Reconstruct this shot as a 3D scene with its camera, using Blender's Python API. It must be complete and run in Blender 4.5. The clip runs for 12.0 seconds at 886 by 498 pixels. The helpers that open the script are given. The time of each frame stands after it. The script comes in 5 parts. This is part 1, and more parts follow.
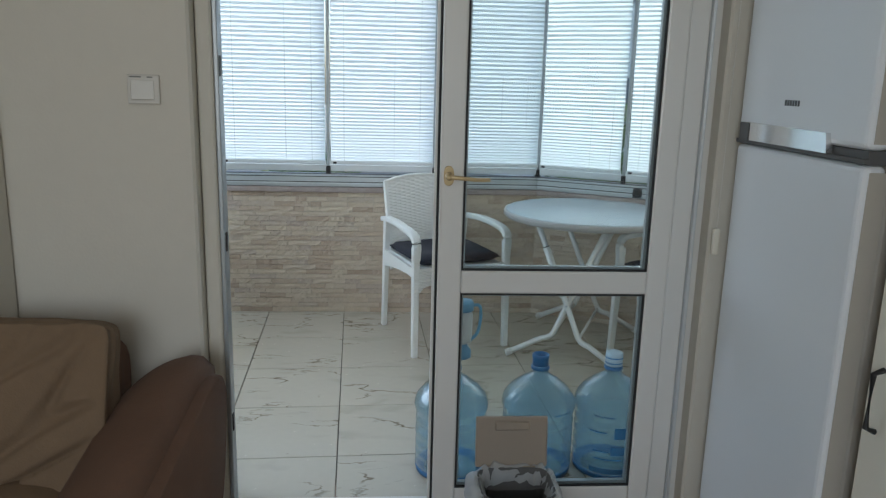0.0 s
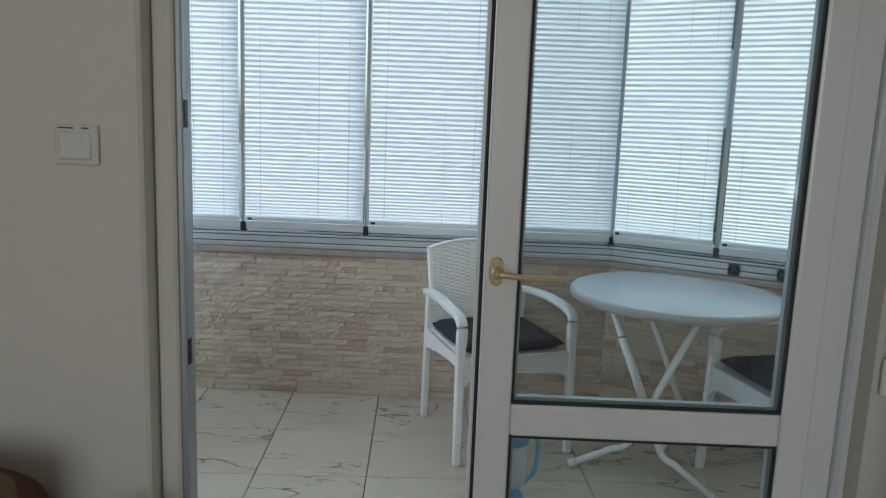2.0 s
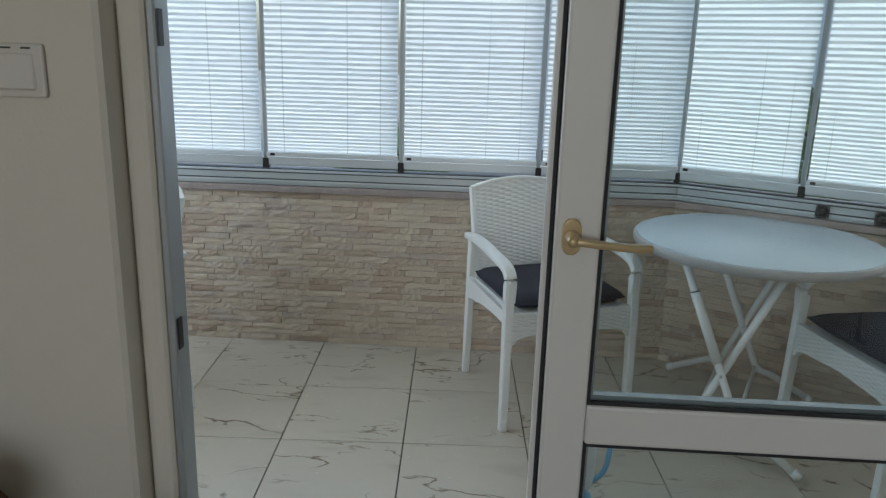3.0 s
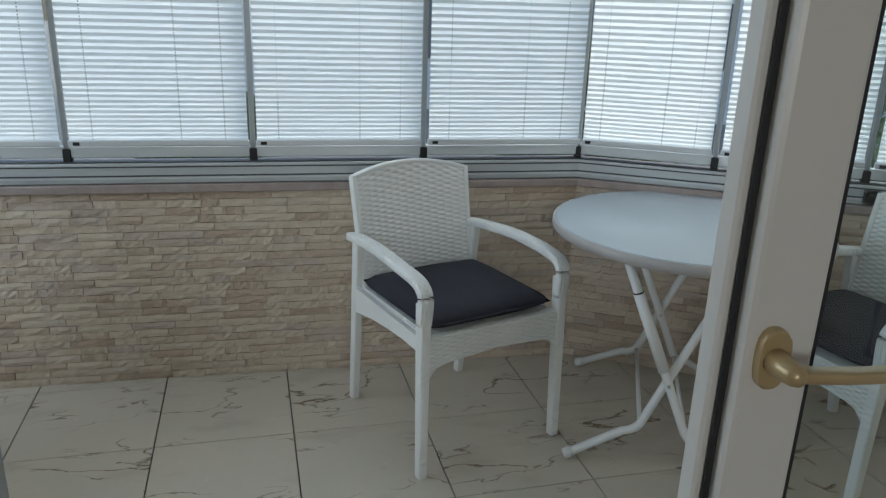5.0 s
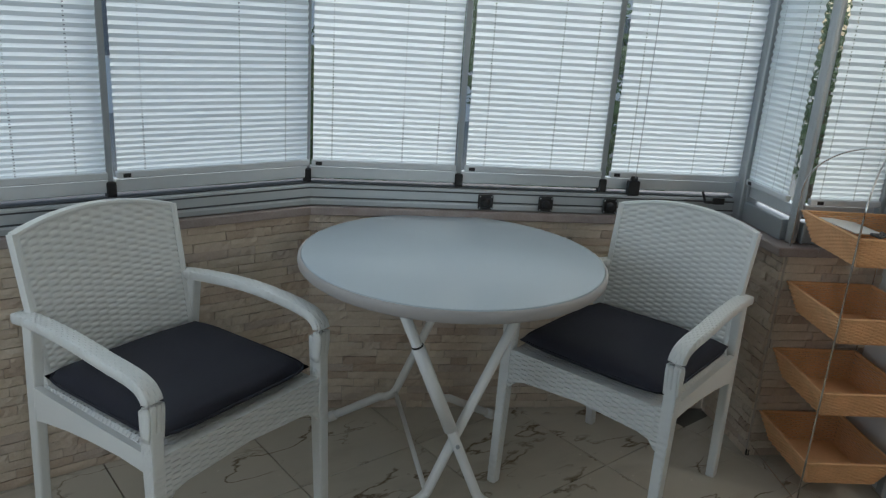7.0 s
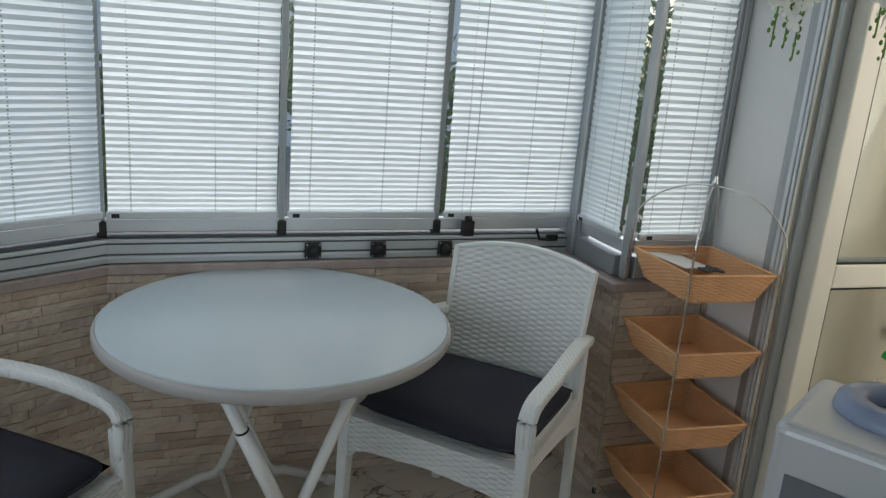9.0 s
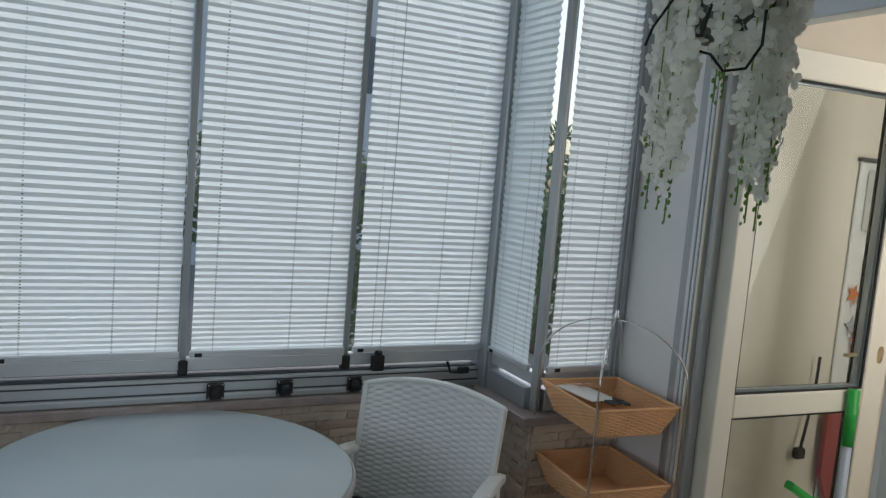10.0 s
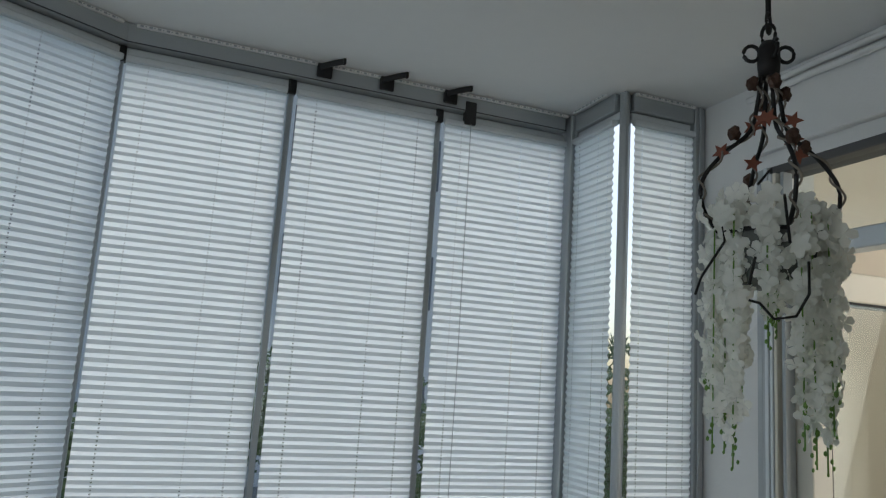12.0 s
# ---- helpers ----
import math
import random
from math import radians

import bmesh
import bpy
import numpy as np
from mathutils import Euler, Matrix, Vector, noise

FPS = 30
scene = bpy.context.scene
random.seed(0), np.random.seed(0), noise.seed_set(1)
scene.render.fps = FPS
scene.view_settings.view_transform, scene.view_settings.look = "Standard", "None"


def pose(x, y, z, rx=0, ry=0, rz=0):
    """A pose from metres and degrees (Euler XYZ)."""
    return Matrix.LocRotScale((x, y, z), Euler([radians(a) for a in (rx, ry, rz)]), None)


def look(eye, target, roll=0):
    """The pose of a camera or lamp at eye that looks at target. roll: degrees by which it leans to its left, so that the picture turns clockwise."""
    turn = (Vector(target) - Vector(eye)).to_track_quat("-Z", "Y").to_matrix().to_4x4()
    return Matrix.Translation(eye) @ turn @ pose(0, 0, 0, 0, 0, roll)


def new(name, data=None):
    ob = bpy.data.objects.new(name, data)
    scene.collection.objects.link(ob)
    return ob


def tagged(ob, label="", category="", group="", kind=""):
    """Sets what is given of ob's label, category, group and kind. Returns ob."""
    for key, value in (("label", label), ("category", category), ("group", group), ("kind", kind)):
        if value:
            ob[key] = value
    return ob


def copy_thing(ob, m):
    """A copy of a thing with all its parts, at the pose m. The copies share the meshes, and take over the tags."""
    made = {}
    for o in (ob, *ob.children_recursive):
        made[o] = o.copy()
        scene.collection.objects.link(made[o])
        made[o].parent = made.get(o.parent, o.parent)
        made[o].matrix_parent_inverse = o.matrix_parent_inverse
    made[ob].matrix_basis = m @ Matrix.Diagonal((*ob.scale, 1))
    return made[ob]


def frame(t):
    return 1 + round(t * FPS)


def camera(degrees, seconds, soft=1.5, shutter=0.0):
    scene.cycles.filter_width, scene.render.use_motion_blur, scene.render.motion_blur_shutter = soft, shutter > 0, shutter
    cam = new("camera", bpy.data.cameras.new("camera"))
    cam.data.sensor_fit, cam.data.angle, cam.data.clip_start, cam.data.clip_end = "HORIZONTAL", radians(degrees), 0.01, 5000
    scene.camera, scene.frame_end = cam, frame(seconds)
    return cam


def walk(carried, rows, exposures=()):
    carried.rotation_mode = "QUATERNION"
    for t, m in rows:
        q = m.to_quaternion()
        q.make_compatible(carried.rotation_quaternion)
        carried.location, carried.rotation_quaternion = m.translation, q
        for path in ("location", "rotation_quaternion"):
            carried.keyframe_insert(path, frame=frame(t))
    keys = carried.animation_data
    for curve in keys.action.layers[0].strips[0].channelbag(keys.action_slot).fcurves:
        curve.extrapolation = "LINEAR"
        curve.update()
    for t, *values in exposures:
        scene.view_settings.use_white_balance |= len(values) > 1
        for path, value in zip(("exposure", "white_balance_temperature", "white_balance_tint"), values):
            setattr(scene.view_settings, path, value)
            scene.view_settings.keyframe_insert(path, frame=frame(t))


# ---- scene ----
cam = camera(60.9, 12.0, soft=1.25)
PATH = [
    (0, (-0.376, -0.07, 1.447), (-0.233, 1.876, 1.011), 1.5),
    (0.5, (-0.363, 0.057, 1.455), (-0.319, 2.014, 1.047), 0.4),
    (1, (-0.307, 0.24, 1.485), (-0.282, 2.215, 1.171), 0.8),
    (1.5, (-0.29, 0.4, 1.488), (-0.306, 2.377, 1.182), 1.6),
    (2, (-0.294, 0.628, 1.473), (-0.316, 2.601, 1.145), 2.2),
    (2.5, (-0.299, 0.824, 1.463), (-0.393, 2.769, 1.007), 1.9),
    (2.7, (-0.308, 0.906, 1.453), (-0.432, 2.836, 0.944), 1.8),
    (4.3, (-0.574, 1.478, 1.466), (-0.377, 3.398, 0.942), 0.9),
    (4.5, (-0.61, 1.532, 1.471), (-0.34, 3.432, 0.907), 1.4),
    (5, (-0.626, 1.676, 1.464), (-0.229, 3.534, 0.842), 1.9),
    (5.5, (-0.592, 1.839, 1.455), (-0.1575, 3.703, 0.879), 2.7),
    (6, (-0.594, 1.984, 1.452), (0.039, 3.778, 0.867), 3.2),
    (6.5, (-0.606, 2.075, 1.463), (0.333, 3.744, 0.886), 1.9),
    (7, (-0.628, 2.223, 1.462), (0.529, 3.741, 0.867), 3.8),
    (7.2, (-0.61, 2.256, 1.439), (0.577, 3.768, 0.886), 3.2),
    (8.8, (-0.492, 2.38, 1.482), (0.979, 3.618, 0.933), 5.6),
    (9, (-0.491, 2.394, 1.498), (1.004, 3.62, 0.986), 4.6),
    (9.5, (-0.471, 2.4, 1.537), (1.141, 3.53, 1.185), 4.9),
    (10, (-0.451, 2.364, 1.574), (1.192, 3.486, 1.371), 4.8),
    (10.5, (-0.473, 2.381, 1.598), (1.203, 3.469, 1.511), 5.4),
    (11, (-0.481, 2.359, 1.612), (1.154, 3.508, 1.704), 5.2),
    (11.5, (-0.489, 2.356, 1.617), (1.109, 3.534, 1.86), 4.7),
    (12, (-0.506, 2.344, 1.632), (1.011, 3.602, 1.972), 3.8),
]
walk(cam, [(t, look(eye, target, roll)) for t, eye, target, roll in PATH],
     exposures=[(0, 1.24, 5850, 5), (1.2, 1.05, 5880, 5), (2.7, 0.96, 5970, 6), (4.5, 0.86, 6090, 6), (5.5, 0.70, 6110, 6), (6.2, 0.54, 6090, 6), (7, 0.46, 6110, 6), (9, 0.62, 6320, 7), (9.5, 0.38, 6210, 8), (10, 0.20, 6110, 8), (11.5, 0.10, 6150, 7), (12, 0.13, 6170, 7)])

# ---- daylight and added fill lamps ----
world = bpy.data.worlds.new("sky")
scene.world = world
world.use_nodes = True
wn = world.node_tree
sky = wn.nodes.new("ShaderNodeTexSky")
sky.sky_type, sky.sun_disc, sky.dust_density = "NISHITA", False, 3.0
sky.sun_elevation, sky.sun_rotation = radians(52), radians(50)
wn.nodes["Background"].inputs["Strength"].default_value = 0.15
wn.links.new(sky.outputs["Color"], wn.nodes["Background"].inputs["Color"])
sun = new("sun", bpy.data.lights.new("sun", "SUN"))
sun.data.energy, sun.data.angle, sun.data.color = 0.9, radians(40), (1.0, 0.97, 0.93)
sun.matrix_world = look((5.6, 4.8, 9.5), (0, 0, 0))
# Added fill lamp for the living room, in an unseen back wall opening.
room_fill = new("window_daylight", bpy.data.lights.new("window_daylight", "AREA"))
room_fill.data.shape, room_fill.data.size, room_fill.data.size_y, room_fill.data.energy = "RECTANGLE", 1.5, 1.3, 15
room_fill.data.color = (1.0, 0.96, 0.90)
room_fill.matrix_world = look((-1.0, -1.93, 1.6), (-1.0, 2.0, 1.2))
# Added lamp at the unseen balcony end, brightens floor and stone.
end_fill = new("balcony_end_fill", bpy.data.lights.new("balcony_end_fill", "AREA"))
end_fill.data.shape, end_fill.data.size, end_fill.data.size_y, end_fill.data.energy = "RECTANGLE", 2.1, 1.6, 11
end_fill.data.color = (0.93, 0.97, 1.0)
end_fill.matrix_world = look((-2.93, 3.55, 1.68), (0.0, 3.6, 1.2))


# ---- materials ----
def mat(name, color, rough=0.5, metal=0.0, vary=0.0, scale=8.0, bump=0.0, bscale=60.0, spec=0.5, second=None):
    """A surface whose colour drifts at two scales, with a fine relief."""
    m = bpy.data.materials.new(name)
    m.use_nodes = True
    nt = m.node_tree
    b = nt.nodes["Principled BSDF"]
    b.inputs["Roughness"].default_value, b.inputs["Metallic"].default_value = rough, metal
    b.inputs["Specular IOR Level"].default_value = spec
    b.inputs["Base Color"].default_value = (*color, 1)
    co = nt.nodes.new("ShaderNodeTexCoord")
    if vary:
        n1, n2 = nt.nodes.new("ShaderNodeTexNoise"), nt.nodes.new("ShaderNodeTexNoise")
        n1.inputs["Scale"].default_value, n2.inputs["Scale"].default_value = scale, scale * 9
        n1.inputs["Detail"].default_value = n2.inputs["Detail"].default_value = 5
        add = nt.nodes.new("ShaderNodeMix")
        add.inputs["Factor"].default_value = 0.4
        ramp = nt.nodes.new("ShaderNodeMix")
        ramp.data_type = "RGBA"
        ramp.inputs["A"].default_value = (*[c * (1 - vary) for c in color], 1)
        ramp.inputs["B"].default_value = (*(second or [min(1, c * (1 + vary)) for c in color]), 1)
        for n in (n1, n2):
            nt.links.new(co.outputs["Object"], n.inputs["Vector"])
        nt.links.new(n1.outputs["Fac"], add.inputs["A"])
        nt.links.new(n2.outputs["Fac"], add.inputs["B"])
        nt.links.new(add.outputs["Result"], ramp.inputs["Factor"])
        nt.links.new(ramp.outputs["Result"], b.inputs["Base Color"])
        rr = nt.nodes.new("ShaderNodeMapRange")
        rr.inputs["To Min"].default_value, rr.inputs["To Max"].default_value = max(0.02, rough - 0.25 * vary), min(1, rough + 0.35 * vary)
        nt.links.new(n2.outputs["Fac"], rr.inputs["Value"])
        nt.links.new(rr.outputs["Result"], b.inputs["Roughness"])
    if bump:
        nb = nt.nodes.new("ShaderNodeTexNoise")
        nb.inputs["Scale"].default_value, nb.inputs["Detail"].default_value = bscale, 4
        bu = nt.nodes.new("ShaderNodeBump")
        bu.inputs["Strength"].default_value, bu.inputs["Distance"].default_value = bump, 0.004
        nt.links.new(co.outputs["Object"], nb.inputs["Vector"])
        nt.links.new(nb.outputs["Fac"], bu.inputs["Height"])
        nt.links.new(bu.outputs["Normal"], b.inputs["Normal"])
    return m


def glass(name, tint=(0.95, 0.97, 0.97), rough=0.0, gloss=0.5):
    """Thin clear sheet: mostly let through, with a faint mirror that grows at grazing angles."""
    m = bpy.data.materials.new(name)
    m.use_nodes = True
    nt = m.node_tree
    nt.nodes.remove(nt.nodes["Principled BSDF"])
    tr, gl, mx, fr = (nt.nodes.new("ShaderNode" + k) for k in ("BsdfTransparent", "BsdfGlossy", "MixShader", "LayerWeight"))
    tr.inputs["Color"].default_value = (*tint, 1)
    gl.inputs["Roughness"].default_value = rough
    fr.inputs["Blend"].default_value = 0.5
    pw, ml = nt.nodes.new("ShaderNodeMath"), nt.nodes.new("ShaderNodeMath")
    pw.operation, pw.inputs[1].default_value = "POWER", 5.0
    ml.operation, ml.inputs[1].default_value, ml.inputs[2].default_value = "MULTIPLY_ADD", gloss, 0.035
    nt.links.new(fr.outputs["Facing"], pw.inputs[0])
    nt.links.new(pw.outputs[0], ml.inputs[0])
    nt.links.new(ml.outputs[0], mx.inputs["Fac"])
    nt.links.new(tr.outputs["BSDF"], mx.inputs[1])
    nt.links.new(gl.outputs["BSDF"], mx.inputs[2])
    nt.links.new(mx.outputs["Shader"], nt.nodes["Material Output"].inputs["Surface"])
    return m


def sheer(name, color, amount):
    """Cloth or plastic that daylight shines through."""
    m = bpy.data.materials.new(name)
    m.use_nodes = True
    nt = m.node_tree
    b = nt.nodes["Principled BSDF"]
    b.inputs["Base Color"].default_value, b.inputs["Roughness"].default_value = (*color, 1), 0.8
    tr, mx = nt.nodes.new("ShaderNodeBsdfTranslucent"), nt.nodes.new("ShaderNodeMixShader")
    tr.inputs["Color"].default_value = (*color, 1)
    mx.inputs["Fac"].default_value = amount
    co, nz, ra = (nt.nodes.new("ShaderNode" + k) for k in ("TexCoord", "TexNoise", "MapRange"))
    nz.inputs["Scale"].default_value, nz.inputs["Detail"].default_value = 2.5, 6
    ra.inputs["To Min"].default_value, ra.inputs["To Max"].default_value = amount - 0.07, amount + 0.07
    nt.links.new(co.outputs["Object"], nz.inputs["Vector"])
    nt.links.new(nz.outputs["Fac"], ra.inputs["Value"])
    nt.links.new(ra.outputs["Result"], mx.inputs["Fac"])
    nt.links.new(b.outputs["BSDF"], mx.inputs[1])
    nt.links.new(tr.outputs["BSDF"], mx.inputs[2])
    nt.links.new(mx.outputs["Shader"], nt.nodes["Material Output"].inputs["Surface"])
    return m


def stone_mat(name, by_island):
    """Split beige travertine: each strip its own tint, veined and rough."""
    m = mat(name, (0.50, 0.465, 0.43), 0.9, vary=0.5, scale=16, bump=1.0, bscale=55)
    nt = m.node_tree
    b = nt.nodes["Principled BSDF"]
    old = b.inputs["Base Color"].links[0].from_socket
    rnd = nt.nodes.new("ShaderNodeNewGeometry" if by_island else "ShaderNodeObjectInfo").outputs["Random Per Island" if by_island else "Random"]
    cr = nt.nodes.new("ShaderNodeValToRGB")
    stops = ((0.0, (0.47, 0.385, 0.315)), (0.12, (0.555, 0.475, 0.395)), (0.45, (0.655, 0.585, 0.50)), (0.8, (0.625, 0.56, 0.49)), (1.0, (0.54, 0.48, 0.43)))
    while len(cr.color_ramp.elements) < len(stops):
        cr.color_ramp.elements.new(0.5)
    for e, (p, c) in zip(cr.color_ramp.elements, stops):
        e.position, e.color = p, (*c, 1)
    mul = nt.nodes.new("ShaderNodeMix")
    mul.data_type, mul.blend_type = "RGBA", "OVERLAY"
    mul.inputs["Factor"].default_value = 0.75
    nt.links.new(rnd, cr.inputs["Fac"])
    nt.links.new(cr.outputs["Color"], mul.inputs["A"])
    nt.links.new(old, mul.inputs["B"])
    nt.links.new(mul.outputs["Result"], b.inputs["Base Color"])
    return m


def marble_mat(name):
    """Pale glazed tile with thin brown-black veins, shifted from tile to tile."""
    m = mat(name, (0.58, 0.535, 0.45), 0.26, vary=0.08, scale=3)
    nt = m.node_tree
    b = nt.nodes["Principled BSDF"]
    old = b.inputs["Base Color"].links[0].from_socket
    co, oi, mul, addv = (nt.nodes.new("ShaderNode" + k) for k in ("TexCoord", "ObjectInfo", "VectorMath", "VectorMath"))
    mul.operation, addv.operation = "MULTIPLY", "ADD"
    comb = nt.nodes.new("ShaderNodeCombineXYZ")
    for k in ("X", "Y", "Z"):
        nt.links.new(oi.outputs["Random"], comb.inputs[k])
    mul.inputs[1].default_value = (0.0, 0.0, 9.0)
    nt.links.new(comb.outputs[0], mul.inputs[0])
    nt.links.new(co.outputs["Object"], addv.inputs[0])
    nt.links.new(mul.outputs[0], addv.inputs[1])
    prev = old
    for sc, width, strength, seed in ((1.25, 0.008, 0.9, 0.0), (2.6, 0.009, 0.75, 5.0), (1.1, 0.06, 0.16, 2.0)):
        mp, nz, sub, ab, mr, msk, mm = (nt.nodes.new("ShaderNode" + k) for k in ("Mapping", "TexNoise", "Math", "Math", "MapRange", "TexNoise", "MapRange"))
        mp.inputs["Rotation"].default_value = (0.4, 0.3, 0.6)
        mp.inputs["Scale"].default_value = (0.8, 2.0, 1)
        mp.inputs["Location"].default_value = (seed, seed, seed)
        nz.inputs["Scale"].default_value, nz.inputs["Detail"].default_value, nz.inputs["Distortion"].default_value = sc, 9, 0.35
        sub.operation, sub.inputs[1].default_value, ab.operation = "SUBTRACT", 0.5, "ABSOLUTE"
        mr.inputs["From Min"].default_value, mr.inputs["From Max"].default_value = 0.0, width
        mr.inputs["To Min"].default_value, mr.inputs["To Max"].default_value = strength, 0.0
        msk.inputs["Scale"].default_value = 3.6
        mm.inputs["From Min"].default_value, mm.inputs["From Max"].default_value = 0.50, 0.60
        mx, col = nt.nodes.new("ShaderNodeMath"), nt.nodes.new("ShaderNodeMix")
        mx.operation, col.data_type = "MULTIPLY", "RGBA"
        col.inputs["B"].default_value = (0.13, 0.085, 0.04, 1)
        nt.links.new(addv.outputs[0], mp.inputs["Vector"])
        nt.links.new(mp.outputs[0], nz.inputs["Vector"])
        nt.links.new(mp.outputs[0], msk.inputs["Vector"])
        nt.links.new(nz.outputs["Fac"], sub.inputs[0])
        nt.links.new(sub.outputs[0], ab.inputs[0])
        nt.links.new(ab.outputs[0], mr.inputs["Value"])
        nt.links.new(msk.outputs["Fac"], mm.inputs["Value"])
        nt.links.new(mr.outputs[0], mx.inputs[0])
        nt.links.new(mm.outputs[0], mx.inputs[1])
        nt.links.new(mx.outputs[0], col.inputs["Factor"])
        nt.links.new(prev, col.inputs["A"])
        prev = col.outputs["Result"]
    nt.links.new(prev, b.inputs["Base Color"])
    return m


def weave_mat(name, color, wide=0.031, tall=0.0165, deep=0.007):
    """Moulded plastic with a basket weave pressed into it: short level grooves, shifted from strand to strand."""
    m = mat(name, color, 0.38, vary=0.05, scale=6)
    nt = m.node_tree
    b = nt.nodes["Principled BSDF"]

    def calc(op, x, y=0.0):
        n = nt.nodes.new("ShaderNodeMath")
        n.operation = op
        for k, v in ((0, x), (1, y)):
            if isinstance(v, (int, float)):
                n.inputs[k].default_value = v
            else:
                nt.links.new(v, n.inputs[k])
        return n.outputs[0]
    co, sp = nt.nodes.new("ShaderNodeTexCoord"), nt.nodes.new("ShaderNodeSeparateXYZ")
    nt.links.new(co.outputs["UV"], sp.inputs[0])
    u = calc("MULTIPLY", sp.outputs["X"], 1 / wide)
    shift = calc("MULTIPLY", calc("FLOORED_MODULO", calc("FLOOR", u), 2.0), 0.5)
    v = calc("ABSOLUTE", calc("SUBTRACT", calc("FRACT", calc("ADD", calc("MULTIPLY", sp.outputs["Y"], 1 / tall), shift)), 0.5))
    across = calc("ABSOLUTE", calc("SUBTRACT", calc("FRACT", u), 0.5))
    fade = calc("SUBTRACT", 1.0, calc("POWER", calc("MULTIPLY", across, 2.0), 4.0))
    groove = nt.nodes.new("ShaderNodeMapRange")
    groove.interpolation_type = "SMOOTHSTEP"
    groove.inputs["From Min"].default_value, groove.inputs["From Max"].default_value = 0.30, 0.5
    nt.links.new(v, groove.inputs["Value"])
    depth = calc("MULTIPLY", groove.outputs[0], fade)
    bulge = calc("MULTIPLY", calc("MULTIPLY", across, across), 0.8)
    bu = nt.nodes.new("ShaderNodeBump")
    bu.inputs["Strength"].default_value, bu.inputs["Distance"].default_value, bu.invert = 0.9, deep, True
    nt.links.new(calc("ADD", depth, bulge), bu.inputs["Height"])
    nt.links.new(bu.outputs["Normal"], b.inputs["Normal"])
    return m


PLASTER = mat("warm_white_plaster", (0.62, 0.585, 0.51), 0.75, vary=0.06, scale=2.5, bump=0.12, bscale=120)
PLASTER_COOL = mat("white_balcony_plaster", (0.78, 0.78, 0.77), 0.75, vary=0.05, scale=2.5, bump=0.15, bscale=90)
CEILING = mat("white_ceiling_paint", (0.80, 0.80, 0.79), 0.85, vary=0.05, scale=2, bump=0.1, bscale=80)
PVC = mat("white_pvc", (0.72, 0.71, 0.68), 0.3, vary=0.03, scale=5)
PVC_CREAM = mat("cream_pvc", (0.74, 0.70, 0.60), 0.32, vary=0.03, scale=5)
ALU = mat("grey_aluminium", (0.40, 0.425, 0.44), 0.38, metal=0.4, vary=0.06, scale=10)
ALU_MID = mat("mid_aluminium", (0.52, 0.55, 0.565), 0.36, metal=0.35, vary=0.06, scale=10)
# Near-black grey: shade colour for track grooves, also for small dark metal bits.
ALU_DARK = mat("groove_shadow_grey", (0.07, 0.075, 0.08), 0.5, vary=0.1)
ALU_LIGHT = mat("pale_aluminium", (0.66, 0.69, 0.71), 0.35, metal=0.35, vary=0.05, scale=10)
BLACK = mat("black_plastic", (0.015, 0.015, 0.016), 0.45, vary=0.2)
RUBBER = mat("black_rubber", (0.02, 0.02, 0.022), 0.7, vary=0.2)
GLASS = glass("clear_glass")
DOOR_GLASS = glass("door_glass", (0.90, 0.935, 0.935), 0.0, 0.6)
BLIND = sheer("white_pleated_fabric", (0.84, 0.895, 0.905), 0.72)
STONE = stone_mat("split_travertine", False)
STONE_FAR = stone_mat("split_travertine_joined", True)
GROUT = mat("beige_mortar", (0.50, 0.44, 0.37), 0.9, vary=0.2, scale=20, bump=0.3)
SILL = mat("brown_marble_sill", (0.34, 0.25, 0.22), 0.35, vary=0.4, scale=18, second=(0.5, 0.44, 0.42))
MARBLE = marble_mat("veined_white_tile")
JOINT = mat("dark_tile_joint", (0.14, 0.13, 0.11), 0.9, vary=0.2)
WOOD_FLOOR = mat("brown_laminate", (0.28, 0.19, 0.12), 0.45, vary=0.25, scale=6)
CHAIR_WHITE = mat("white_moulded_plastic", (0.80, 0.81, 0.79), 0.36, vary=0.04, scale=9, bump=0.08, bscale=150)
WEAVE = weave_mat("white_plastic_weave", (0.80, 0.81, 0.79), 0.026, 0.0155, 0.005)
WEAVE_FINE = weave_mat("white_plastic_fine_weave", (0.80, 0.81, 0.79), 0.0115, 0.0145, 0.0022)
NAVY = mat("navy_cushion_cloth", (0.022, 0.023, 0.035), 0.85, vary=0.25, scale=12, bump=0.25, bscale=260)
TABLE_TOP = mat("white_table_laminate", (0.52, 0.59, 0.635), 0.25, vary=0.03, scale=1.5)
TABLE_EDGE = mat("grey_beige_edge_band", (0.44, 0.42, 0.41), 0.4, vary=0.05, scale=12)
TABLE_TUBE = mat("white_painted_tube", (0.78, 0.78, 0.76), 0.32, vary=0.04, scale=15)


# ---- mesh helpers ----
def thing(name, label="", category="", group="", kind="", m=None):
    """An Empty at a thing's base, which parents its parts."""
    ob = new(name)
    ob.empty_display_size = 0.05
    if m is not None:
        ob.matrix_world = m
    return tagged(ob, label, category, group, kind)


def part(name, bm, material, parent=None, label="", smooth=False, m=None):
    me = bpy.data.meshes.new(name)
    bmesh.ops.recalc_face_normals(bm, faces=bm.faces[:])
    for f in bm.faces:
        f.smooth = smooth
    bm.to_mesh(me)
    bm.free()
    me.materials.append(material)
    ob = new(name, me)
    if parent is not None:
        ob.parent = parent
    if m is not None:
        ob.matrix_basis = m
    if label:
        ob["label"] = label
    return ob


